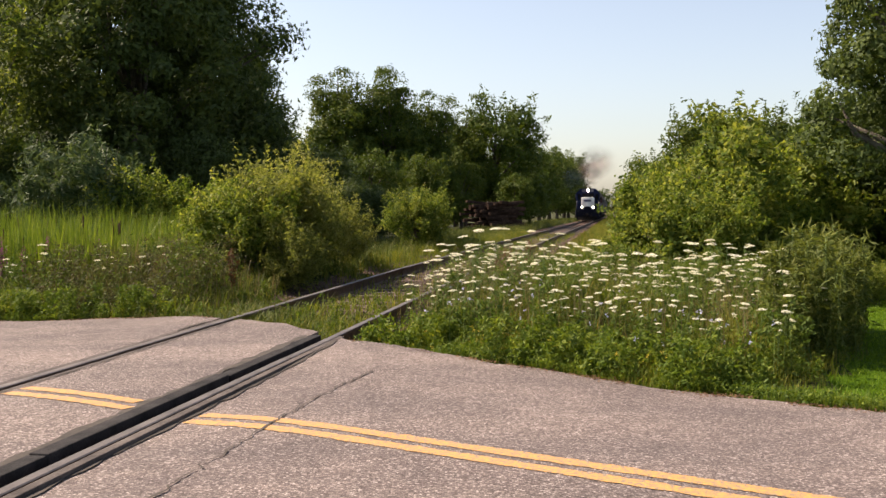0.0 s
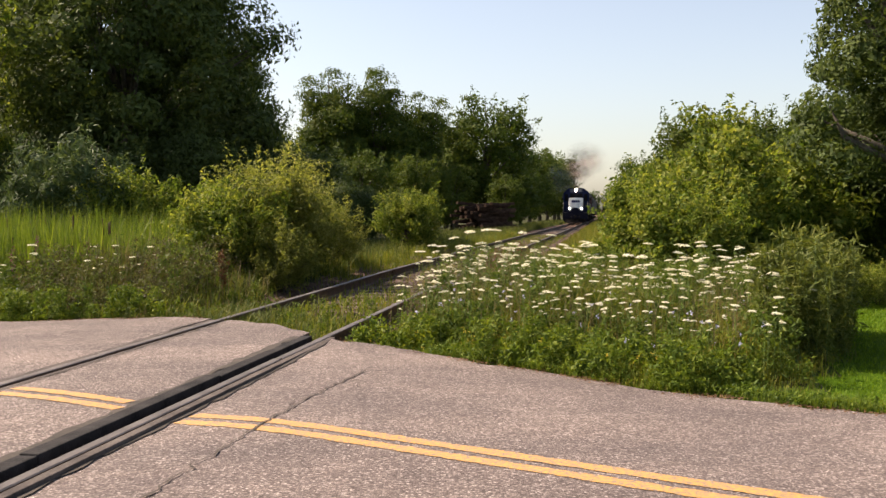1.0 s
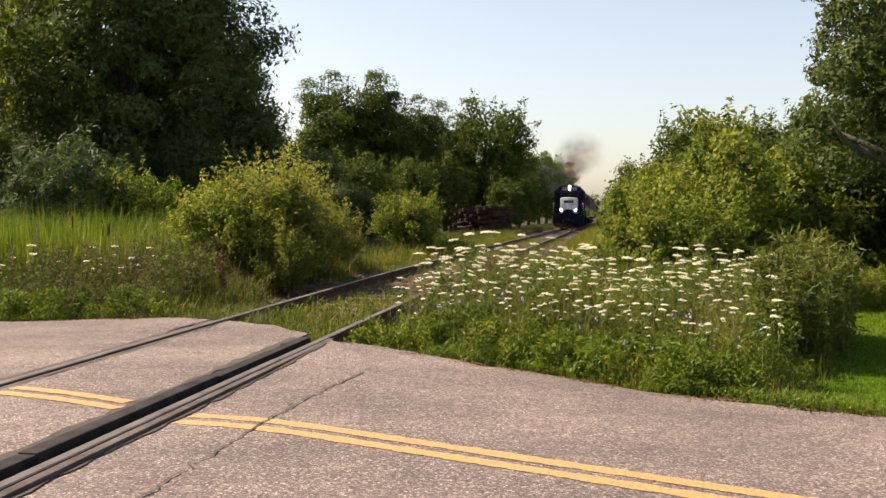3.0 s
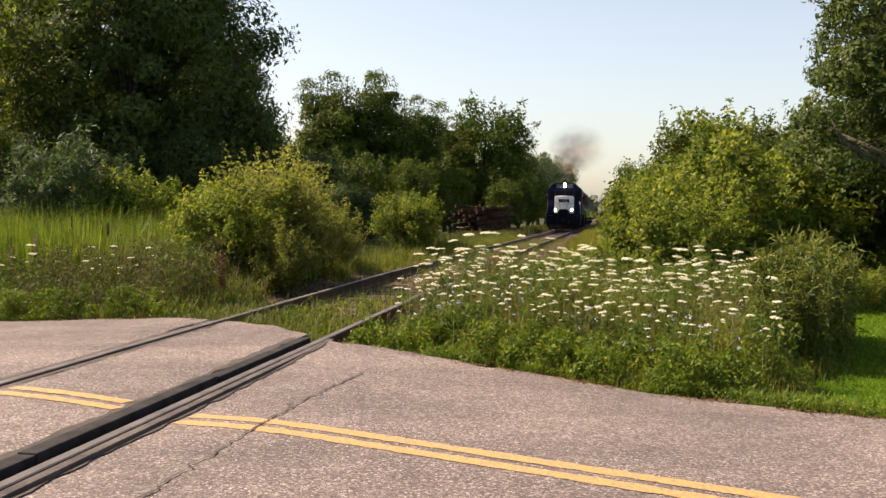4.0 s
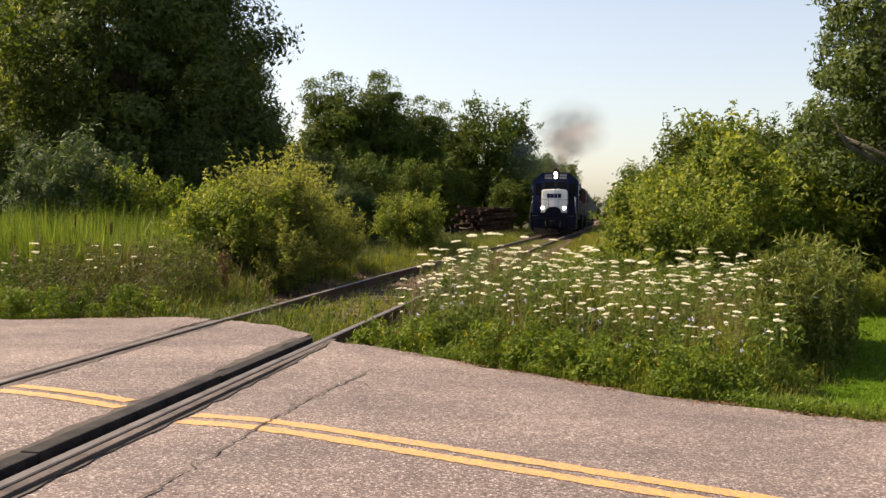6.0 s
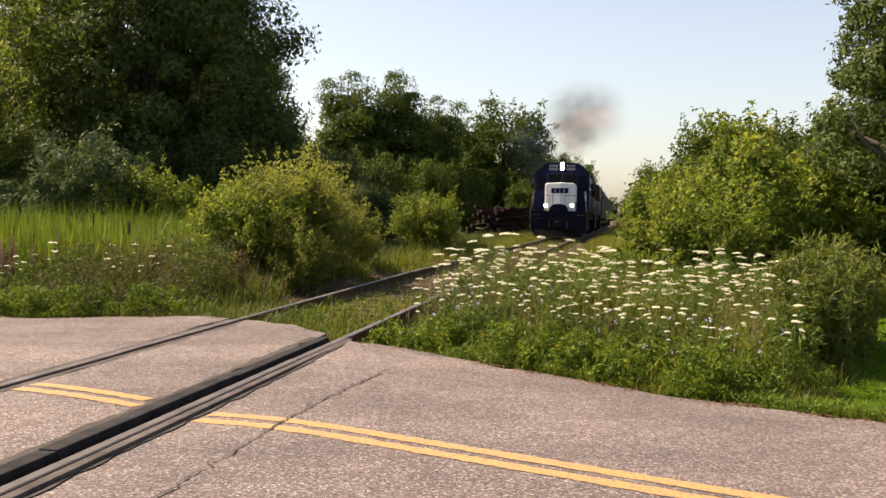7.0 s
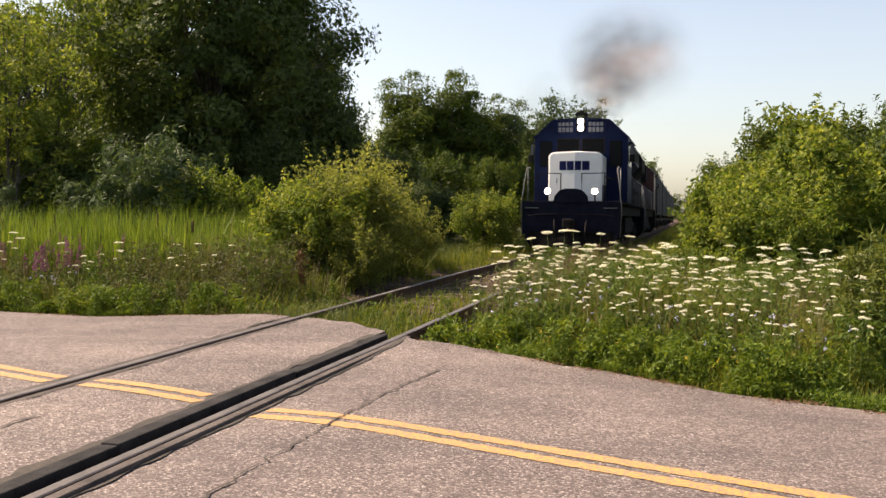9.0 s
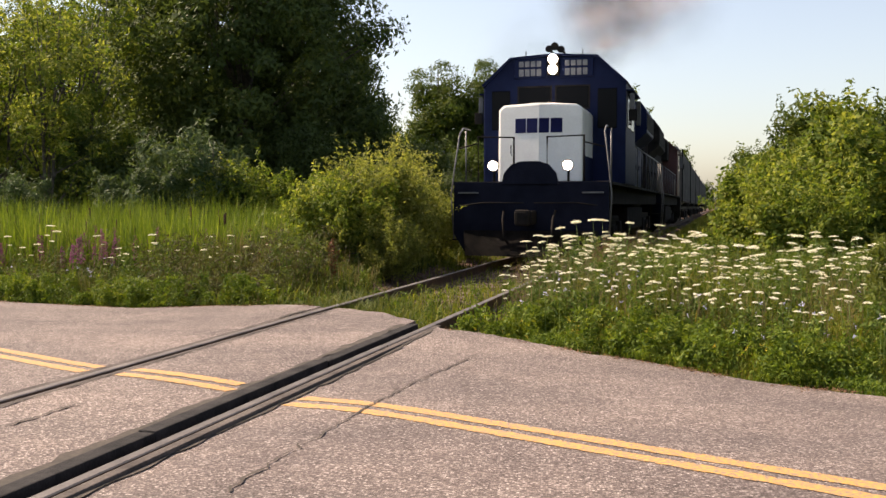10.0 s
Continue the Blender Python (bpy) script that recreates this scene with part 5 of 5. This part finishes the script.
    if lit:
        # the maker's mark as four plain blue blocks, laid on the creased front
        def face_y(x, z):
            return 1.02 + 0.13 * abs(x) / w + 0.05 * (z - 1.55)

        for x0, x1 in ((-0.49, -0.27), (-0.25, -0.03), (0.0, 0.2), (0.23, 0.46)):
            bm = bmesh.new()
            corners = ((x0, 2.55), (x1, 2.55), (x1, 2.84), (x0, 2.84))
            front = [bm.verts.new((x, face_y(x, z) - 0.008, z)) for x, z in corners]
            back = [bm.verts.new((x, face_y(x, z) + 0.02, z)) for x, z in corners]
            bm.faces.new(front)
            for k in range(4):
                bm.faces.new((front[k], front[(k + 1) % 4], back[(k + 1) % 4], back[k]))
            bmesh.ops.recalc_face_normals(bm, faces=bm.faces)
            part("mark", bm, LOGO, nose, "blue painted mark")
    # cab
    roof = [(-1.55, 3.72), (-0.93, 4.3), (0, 4.36), (0.93, 4.3), (1.55, 3.72)]
    outline = [(-1.55, 1.56), (1.55, 1.56)] + roof[::-1]
    cab = part("cab", prism(outline, 2.92, 5.4, 0.03), cab_paint, loco)
    part("cab_roof", prism([(x * 1.02, z + 0.012) for x, z in roof] + [(x * 1.0, z - 0.03) for x, z in roof[::-1]], 2.84, 5.5), cab_paint, loco)
    for x0, x1 in ((-0.76, -0.06), (0.06, 0.76)):
        pane = part("windshield", box(x0, x1, 2.895, 2.93, 3.2, 3.66, 0.02), GLASS, cab)
        part("gasket", prism([(x0 - 0.03, 3.17), (x1 + 0.03, 3.17), (x1 + 0.03, 3.69), (x0 - 0.03, 3.69)], 2.902, 2.925, 0.0), BLACK, pane)
    for sx in (-1, 1):
        part("front_window", box(min(sx * 0.95, sx * 1.36), max(sx * 0.95, sx * 1.36), 2.9, 2.93, 2.75, 3.6, 0.02), GLASS, cab)
        for y0, y1 in ((3.25, 4.0), (4.1, 4.85)):
            pane = part("side_window", box(sx * 1.55 - 0.012, sx * 1.55 + 0.012, y0, y1, 2.78, 3.5, 0.01), GLASS, cab)
        part("window_shade", box(min(sx * 1.55, sx * 1.7), max(sx * 1.55, sx * 1.7), 3.1, 4.95, 3.55, 3.58), cab_paint, cab)
        part("wind_deflector", box(sx * 1.66 - 0.05, sx * 1.66 + 0.05, 3.12, 3.15, 2.95, 3.5, 0.01), STEEL, cab, "pale framed wind deflector")
        part("wind_deflector", box(sx * 1.66 - 0.05, sx * 1.66 + 0.05, 4.96, 4.99, 2.95, 3.5, 0.01), STEEL, cab)
        part("mirror", box(min(sx * 1.6, sx * 1.78), max(sx * 1.6, sx * 1.78), 3.02, 3.05, 2.9, 3.15, 0.01), BLACK, cab)
        board = part("number_board", box(min(sx * 0.14, sx * 0.86), max(sx * 0.14, sx * 0.86), 2.88, 2.93, 3.86, 4.28, 0.015), cab_paint, cab, "dark number board with pale bars")
        for z, h in ((3.9, 0.15), (4.1, 0.12)):
            for k in range(4):
                xa = sx * 0.5 - 0.25 + k * 0.128
                part("board_mark", box(xa, xa + 0.1, 2.87, 2.885, z, z + h, 0.008), PALE, board)
        part("roof_aerial", tube([(sx * 0.62, 3.0, 4.3), (sx * 0.62, 3.0, 4.46)], 0.012, 5), BLACK, loco)
    housing = part("headlight_housing", box(-0.13, 0.13, 2.8, 2.95, 3.9, 4.34, 0.04), BLACK, cab)
    for z in (4.24, 4.02):
        part("headlight", disc_drum(0, 2.79, z, 0.1, 0.03, "y", 20), LIGHT if lit else GLASS, housing, "round lit headlight" if lit else "")
    horn = bmesh.new()
    for x, z, r in ((-0.13, 4.5, 0.075), (0, 4.55, 0.09), (0.14, 4.48, 0.08)):
        tube([(x, 3.05, z), (x, 3.3, z), (x, 3.6, z)], [r, r * 0.5, r * 0.25], 14, horn)
    box(-0.18, 0.18, 3.45, 3.55, 4.34, 4.45, 0.02, horn)
    part("air_horn", horn, BLACK, loco, "black three-chime air horn")
    if lit:
        for sx in (-1, 1):
            bowl = part("ditch_light_bowl", tube([(sx * 0.72, 0.32, 1.86), (sx * 0.72, 0.1, 1.86)], [0.07, 0.11], 18), BLACK, loco)
            part("ditch_light", disc_drum(sx * 0.72, 0.085, 1.86, 0.09, 0.02, "y", 20), LIGHT, bowl, "round lit ditch light")
            part("bracket", box(sx * 0.72 - 0.02, sx * 0.72 + 0.02, 0.18, 0.24, 1.55, 1.8), BLACK, bowl)
    # long hood with doors, grilles, radiator wings, fans, exhaust
    part("long_hood", prism([(-0.88, 1.56), (0.88, 1.56), (0.88, 4.05), (0.72, 4.24), (-0.72, 4.24), (-0.88, 4.05)], 5.5, 16.7, 0.02), hood, loco)
    part("radiator_section", prism([(-1.3, 3.35), (-1.3, 4.0), (-1.1, 4.32), (1.1, 4.32), (1.3, 4.0), (1.3, 3.35), (0.9, 3.0), (-0.9, 3.0)], 13.1, 16.4, 0.02), hood, loco)
    part("brake_blister", prism([(-1.1, 3.5), (-1.1, 4.05), (-0.9, 4.34), (0.9, 4.34), (1.1, 4.05), (1.1, 3.5), (0.88, 3.3), (-0.88, 3.3)], 8.2, 11.2, 0.02), hood, loco)
    part("intake_box", prism([(-1.15, 3.2), (-1.15, 4.1), (-0.95, 4.28), (0.95, 4.28), (1.15, 4.1), (1.15, 3.2)], 5.6, 7.0, 0.02), hood, loco)
    for y in (8.8, 10.5, 13.8, 14.75, 15.7):
        fan = part("roof_fan", disc_drum(0, y, 4.38, 0.55 if y > 12 else 0.5, 0.14, "z", 24), BLACK, loco)
    part("exhaust_stack", box(-0.32, 0.32, 9.45, 9.85, 4.3, 4.52, 0.03), BLACK, loco)
    for sx in (-1, 1):
        for k in range(16):
            y = 7.1 + k * 0.58
            if y > 16.3:
                continue
            door = part("hood_door", box(sx * 0.88 - 0.012, sx * 0.88 + 0.012, y, y + 0.54, 1.7, 2.95, 0.006), hood, loco)
            part("latch", box(sx * 0.895 - 0.012, sx * 0.895 + 0.012, y + 0.03, y + 0.07, 2.25, 2.4), BLACK, door)
        grille = part("intake_grille", box(sx * 1.15 - 0.012, sx * 1.15 + 0.012, 5.75, 6.85, 3.35, 4.0), BLACK, loco)
        part("radiator_grille", box(sx * 1.3 - 0.012, sx * 1.3 + 0.012, 13.2, 16.3, 3.45, 3.95), BLACK, loco)
        # side handrail and its posts
        part("side_handrail", tube([(sx * 1.47, 5.6, 2.55), (sx * 1.47, 17.0, 2.55)], 0.02, 6), STEEL, loco, "pale side handrail")
        for k in range(8):
            y = 5.7 + k * 1.6
            part("handrail_post", tube([(sx * 1.47, y, 1.5), (sx * 1.47, y, 2.55)], 0.018, 6), STEEL, loco)
        part("sill_stripe", box(sx * 1.36 - 0.006, sx * 1.36 + 0.006, 5.6, 17.2, 1.42, 1.5), BLACK, loco)
        part("battery_box", box(min(sx * 0.9, sx * 1.45), max(sx * 0.9, sx * 1.45), 5.5, 6.9, 1.56, 2.3, 0.03), cab_paint, loco)
    return loco, wheels


def hopper_car():
    car = tagged(new("hopper_car"), "pale grey covered hopper freight car", "freight car")
    truck(car, 2.2, 1.8)
    truck(car, 14.2, 1.8)
    side = [(-1.5, 1.35), (-1.55, 3.95), (-1.25, 4.35), (-0.6, 4.5), (0.6, 4.5), (1.25, 4.35), (1.55, 3.95), (1.5, 1.35)]
    part("body", prism(side, 1.6, 14.8, 0.03), HOPPER, car)
    for y0, y1 in ((0.6, 1.6), (14.8, 15.8)):
        part("end_platform", box(-1.45, 1.45, y0, y1, 1.05, 1.3, 0.02), BLACK, car)
        for x in (-1.35, -0.5, 0.5, 1.35):
            part("end_post", box(x - 0.05, x + 0.05, (y0 + y1) / 2 - 0.05, (y0 + y1) / 2 + 0.05, 1.3, 3.9), HOPPER, car)
    for y in (0.25, 16.0):
        part("coupler", box(-0.14, 0.14, y - 0.45, y + 0.6, 0.74, 1.02, 0.04), BLACK, car)
    for k in range(9):
        y = 2.2 + k * 1.5
        for sx in (-1, 1):
            part("side_rib", box(min(sx * 1.52, sx * 1.6), max(sx * 1.52, sx * 1.6), y - 0.05, y + 0.05, 1.4, 3.9), HOPPER, car)
    for k in range(3):
        y = 4.2 + 4 * k
        part("discharge_chute", prism([(-1.3, 1.36), (1.3, 1.36), (0.4, 0.45), (-0.4, 0.45)], y - 1.2, y + 1.2, 0.02), HOPPER, car)
    part("roof_walk", box(-0.5, 0.5, 1.6, 14.8, 4.52, 4.57), BLACK, car)
    for sx in (-1, 1):
        part("ladder", box(min(sx * 1.5, sx * 1.56), max(sx * 1.5, sx * 1.56), 1.3, 1.6, 1.3, 4.2), BLACK, car)
    return car


lead, lead_wheels = locomotive("dark blue diesel locomotive with white nose and lit headlights", BLUE, BLUE, WHITE, True)
trail, trail_wheels = locomotive("dark grimy maroon diesel locomotive running long hood first", BLACK, MAROON, MAROON, False)
first_car = hopper_car()
cars = [first_car] + [copy_thing(first_car, Matrix()) for k in range(5)]
for car in cars:
    tagged(car, group="hopper cars of the train")


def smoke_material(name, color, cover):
    """Clear at the rim of a sheet, thickest in its middle, torn by noise."""
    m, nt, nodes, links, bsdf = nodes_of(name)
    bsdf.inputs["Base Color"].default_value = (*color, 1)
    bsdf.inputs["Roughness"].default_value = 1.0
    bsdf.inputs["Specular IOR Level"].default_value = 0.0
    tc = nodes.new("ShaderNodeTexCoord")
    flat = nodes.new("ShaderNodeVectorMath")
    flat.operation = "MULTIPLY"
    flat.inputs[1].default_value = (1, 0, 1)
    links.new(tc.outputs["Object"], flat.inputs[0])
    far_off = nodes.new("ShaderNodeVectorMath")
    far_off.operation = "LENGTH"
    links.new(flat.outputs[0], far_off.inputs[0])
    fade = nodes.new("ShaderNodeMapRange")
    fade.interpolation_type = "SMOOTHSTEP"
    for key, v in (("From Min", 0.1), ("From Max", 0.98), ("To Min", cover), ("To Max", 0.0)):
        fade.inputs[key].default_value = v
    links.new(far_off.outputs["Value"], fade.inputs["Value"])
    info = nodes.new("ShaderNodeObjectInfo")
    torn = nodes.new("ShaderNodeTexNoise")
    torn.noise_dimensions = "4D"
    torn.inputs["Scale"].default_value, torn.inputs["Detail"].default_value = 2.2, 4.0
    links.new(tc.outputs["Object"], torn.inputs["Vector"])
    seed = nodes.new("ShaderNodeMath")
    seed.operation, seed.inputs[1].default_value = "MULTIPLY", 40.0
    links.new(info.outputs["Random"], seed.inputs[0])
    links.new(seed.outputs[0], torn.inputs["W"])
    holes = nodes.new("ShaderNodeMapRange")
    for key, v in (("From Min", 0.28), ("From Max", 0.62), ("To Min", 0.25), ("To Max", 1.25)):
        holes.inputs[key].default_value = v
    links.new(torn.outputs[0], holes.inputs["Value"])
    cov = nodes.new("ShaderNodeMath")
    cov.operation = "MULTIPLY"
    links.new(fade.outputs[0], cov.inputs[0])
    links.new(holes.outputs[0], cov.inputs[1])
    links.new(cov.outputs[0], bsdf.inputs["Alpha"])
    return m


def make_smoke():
    """Thin brown exhaust: a row of nearly clear sheets, set across the track to face the camera, that rise and widen
    behind the stack.
    """
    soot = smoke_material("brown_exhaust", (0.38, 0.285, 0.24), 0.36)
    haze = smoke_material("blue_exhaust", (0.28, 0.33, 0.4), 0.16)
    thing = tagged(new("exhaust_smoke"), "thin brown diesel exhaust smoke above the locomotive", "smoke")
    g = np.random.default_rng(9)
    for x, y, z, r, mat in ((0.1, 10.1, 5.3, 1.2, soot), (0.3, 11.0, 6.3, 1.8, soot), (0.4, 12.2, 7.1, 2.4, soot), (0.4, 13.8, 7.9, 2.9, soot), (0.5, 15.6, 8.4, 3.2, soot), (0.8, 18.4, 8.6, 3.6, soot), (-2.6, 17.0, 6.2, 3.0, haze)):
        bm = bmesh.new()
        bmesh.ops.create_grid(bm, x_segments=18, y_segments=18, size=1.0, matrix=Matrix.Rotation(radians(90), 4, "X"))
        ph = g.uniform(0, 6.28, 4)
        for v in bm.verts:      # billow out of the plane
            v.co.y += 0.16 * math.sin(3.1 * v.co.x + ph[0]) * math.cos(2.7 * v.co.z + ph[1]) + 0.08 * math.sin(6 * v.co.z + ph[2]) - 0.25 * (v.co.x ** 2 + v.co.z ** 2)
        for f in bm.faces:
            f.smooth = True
        sheet_ob = part("smoke_puff", bm, mat, thing)
        sheet_ob.location, sheet_ob.scale = (x, y, z), (r, r, r * 0.85)
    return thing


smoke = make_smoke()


def make_insect():
    """A small brown grasshopper that flies past close to the eye."""
    brown = worn("brown_insect_shell", (0.035, 0.018, 0.01), (0.09, 0.05, 0.028), 300, 0.6, fine=900)
    thing = tagged(new("grasshopper"), "small brown grasshopper flying low over the road", "insect")
    for name, y, r, l in (("head", 0.0085, 0.0032, 0.003), ("thorax", 0.0045, 0.0042, 0.0045), ("abdomen", -0.004, 0.0036, 0.009)):
        bm = bmesh.new()
        bmesh.ops.create_uvsphere(bm, u_segments=12, v_segments=8, radius=1.0, matrix=Matrix.Translation((0, y, 0)) @ Matrix.Diagonal((r, l, r, 1)))
        for f in bm.faces:
            f.smooth = True
        part(name, bm, brown, thing)
    for sx in (-1, 1):
        wing = bmesh.new()
        top = [wing.verts.new(p) for p in ((sx * 0.0015, 0.006, 0.002), (sx * 0.009, 0.008, 0.006), (sx * 0.013, 0.003, 0.008), (sx * 0.009, -0.003, 0.006), (sx * 0.0015, 0.0, 0.002))]
        wing.faces.new(top)
        bmesh.ops.solidify(wing, geom=wing.faces[:], thickness=0.0002)
        part("wing", wing, brown, thing)
        part("antenna", tube([(sx * 0.0008, 0.0095, 0.001), (sx * 0.0025, 0.0135, 0.003)], 0.0002, 4), brown, thing)
        for y0, knee, foot in ((0.006, (0.004, 0.007, -0.001), (0.005, 0.006, -0.004)), (0.003, (0.004, 0.002, -0.001), (0.005, 0.0, -0.004)), (0.001, (0.0035, -0.006, 0.003), (0.004, -0.011, -0.003))):
            part("leg", tube([(sx * 0.0018, y0, -0.001), (sx * knee[0], knee[1], knee[2]), (sx * foot[0], foot[1], foot[2])], [0.0006, 0.0005, 0.0002], 5), brown, thing)
    return thing


insect = make_insect()
second_insect = copy_thing(insect, Matrix())

# seconds, metres from the eye's foot along the track to the locomotive's front
RUN = [(0.0, 134.0), (1.0, 122.8), (2.5, 106.5), (4.5, 85.2), (6.5, 61.6), (7.5, 49.5), (9.0, 31.2), (10.0, 19.0)]


def run_at(t):
    ts, ss = [r[0] for r in RUN], [r[1] for r in RUN]
    slopes = np.gradient(ss, ts)
    i = min(max(int(np.searchsorted(ts, t)) - 1, 0), len(ts) - 2)
    h = ts[i + 1] - ts[i]
    u = (t - ts[i]) / h
    return ((1 + 2 * u) * (1 - u) ** 2 * ss[i] + u * (1 - u) ** 2 * h * slopes[i] + u * u * (3 - 2 * u) * ss[i + 1] + u * u * (u - 1) * h * slopes[i + 1])


def motions():
    times = [k * 0.25 for k in range(41)]

    def on_track(back, turned=False):
        rows = []
        for t in times:
            s = run_at(t) + back
            x, y = at(TRACK_N, s)
            z0, z1 = float(grade(s)), float(grade(s + 17 * (-1 if turned else 1)))
            slope = math.degrees(math.atan2(z1 - z0, 17))
            rows.append((t, pose(x, y, z0, slope, 0, -HEADING + (180 if turned else 0))))
        return rows

    walk(lead, on_track(0.0))
    walk(trail, on_track(36.3, True))
    for k, car in enumerate(cars):
        walk(car, on_track(37.0 + 16.7 * k))
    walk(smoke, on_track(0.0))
    # the grasshopper leaps from the verge, crosses the foot of the view and lands again
    here, there = (-1.0, 0.35), (1.2, 0.7)
    g0, g1 = float(ground_z(*here)) + 0.006, float(ground_z(*there)) + 0.006
    walk(insect, [(0.0, pose(*here, g0, 0, 0, -75)), (4.0, pose(*here, g0, 0, 0, -75)), (4.15, pose(-0.55, 0.45, 0.9, 15, 0, -75)), (4.3, pose(-0.004, 0.589, 1.078, 25, 10, -62)),
                  (4.45, pose(0.55, 0.66, 0.85, -10, 0, -75)), (4.65, pose(*there, g1, 0, 0, -75)), (10.0, pose(*there, g1, 0, 0, -75))])
    far_side = (1.5, 0.3)
    g2 = float(ground_z(*far_side)) + 0.006
    walk(second_insect, [(0.0, pose(*far_side, g2, 0, 0, 60)), (7.2, pose(*far_side, g2, 0, 0, 60)), (7.4, pose(0.75, 0.62, 1.05, 20, 0, 60)), (7.5, pose(0.204, 0.611, 1.29, 25, 0, 50)),
                         (7.6, pose(0.25, 0.05, 1.75, -5, 0, 110)), (8.0, pose(1.0, -0.6, g2 + 0.4, -20, 0, 130)), (8.2, pose(1.2, -0.7, float(ground_z(1.2, -0.7)) + 0.006, 0, 0, 130)), (10.0, pose(1.2, -0.7, float(ground_z(1.2, -0.7)) + 0.006, 0, 0, 130))])
    steps = [k / FPS for k in range(301)]
    for axles, sign in ((lead_wheels, 1), (trail_wheels, -1)):
        for axle in axles:
            y = axle.location.y
            walk(axle, [(t, pose(0, y, 0.5) @ Matrix.Rotation(sign * (134.0 - run_at(t)) / 0.5, 4, "X")) for t in steps])


motions()
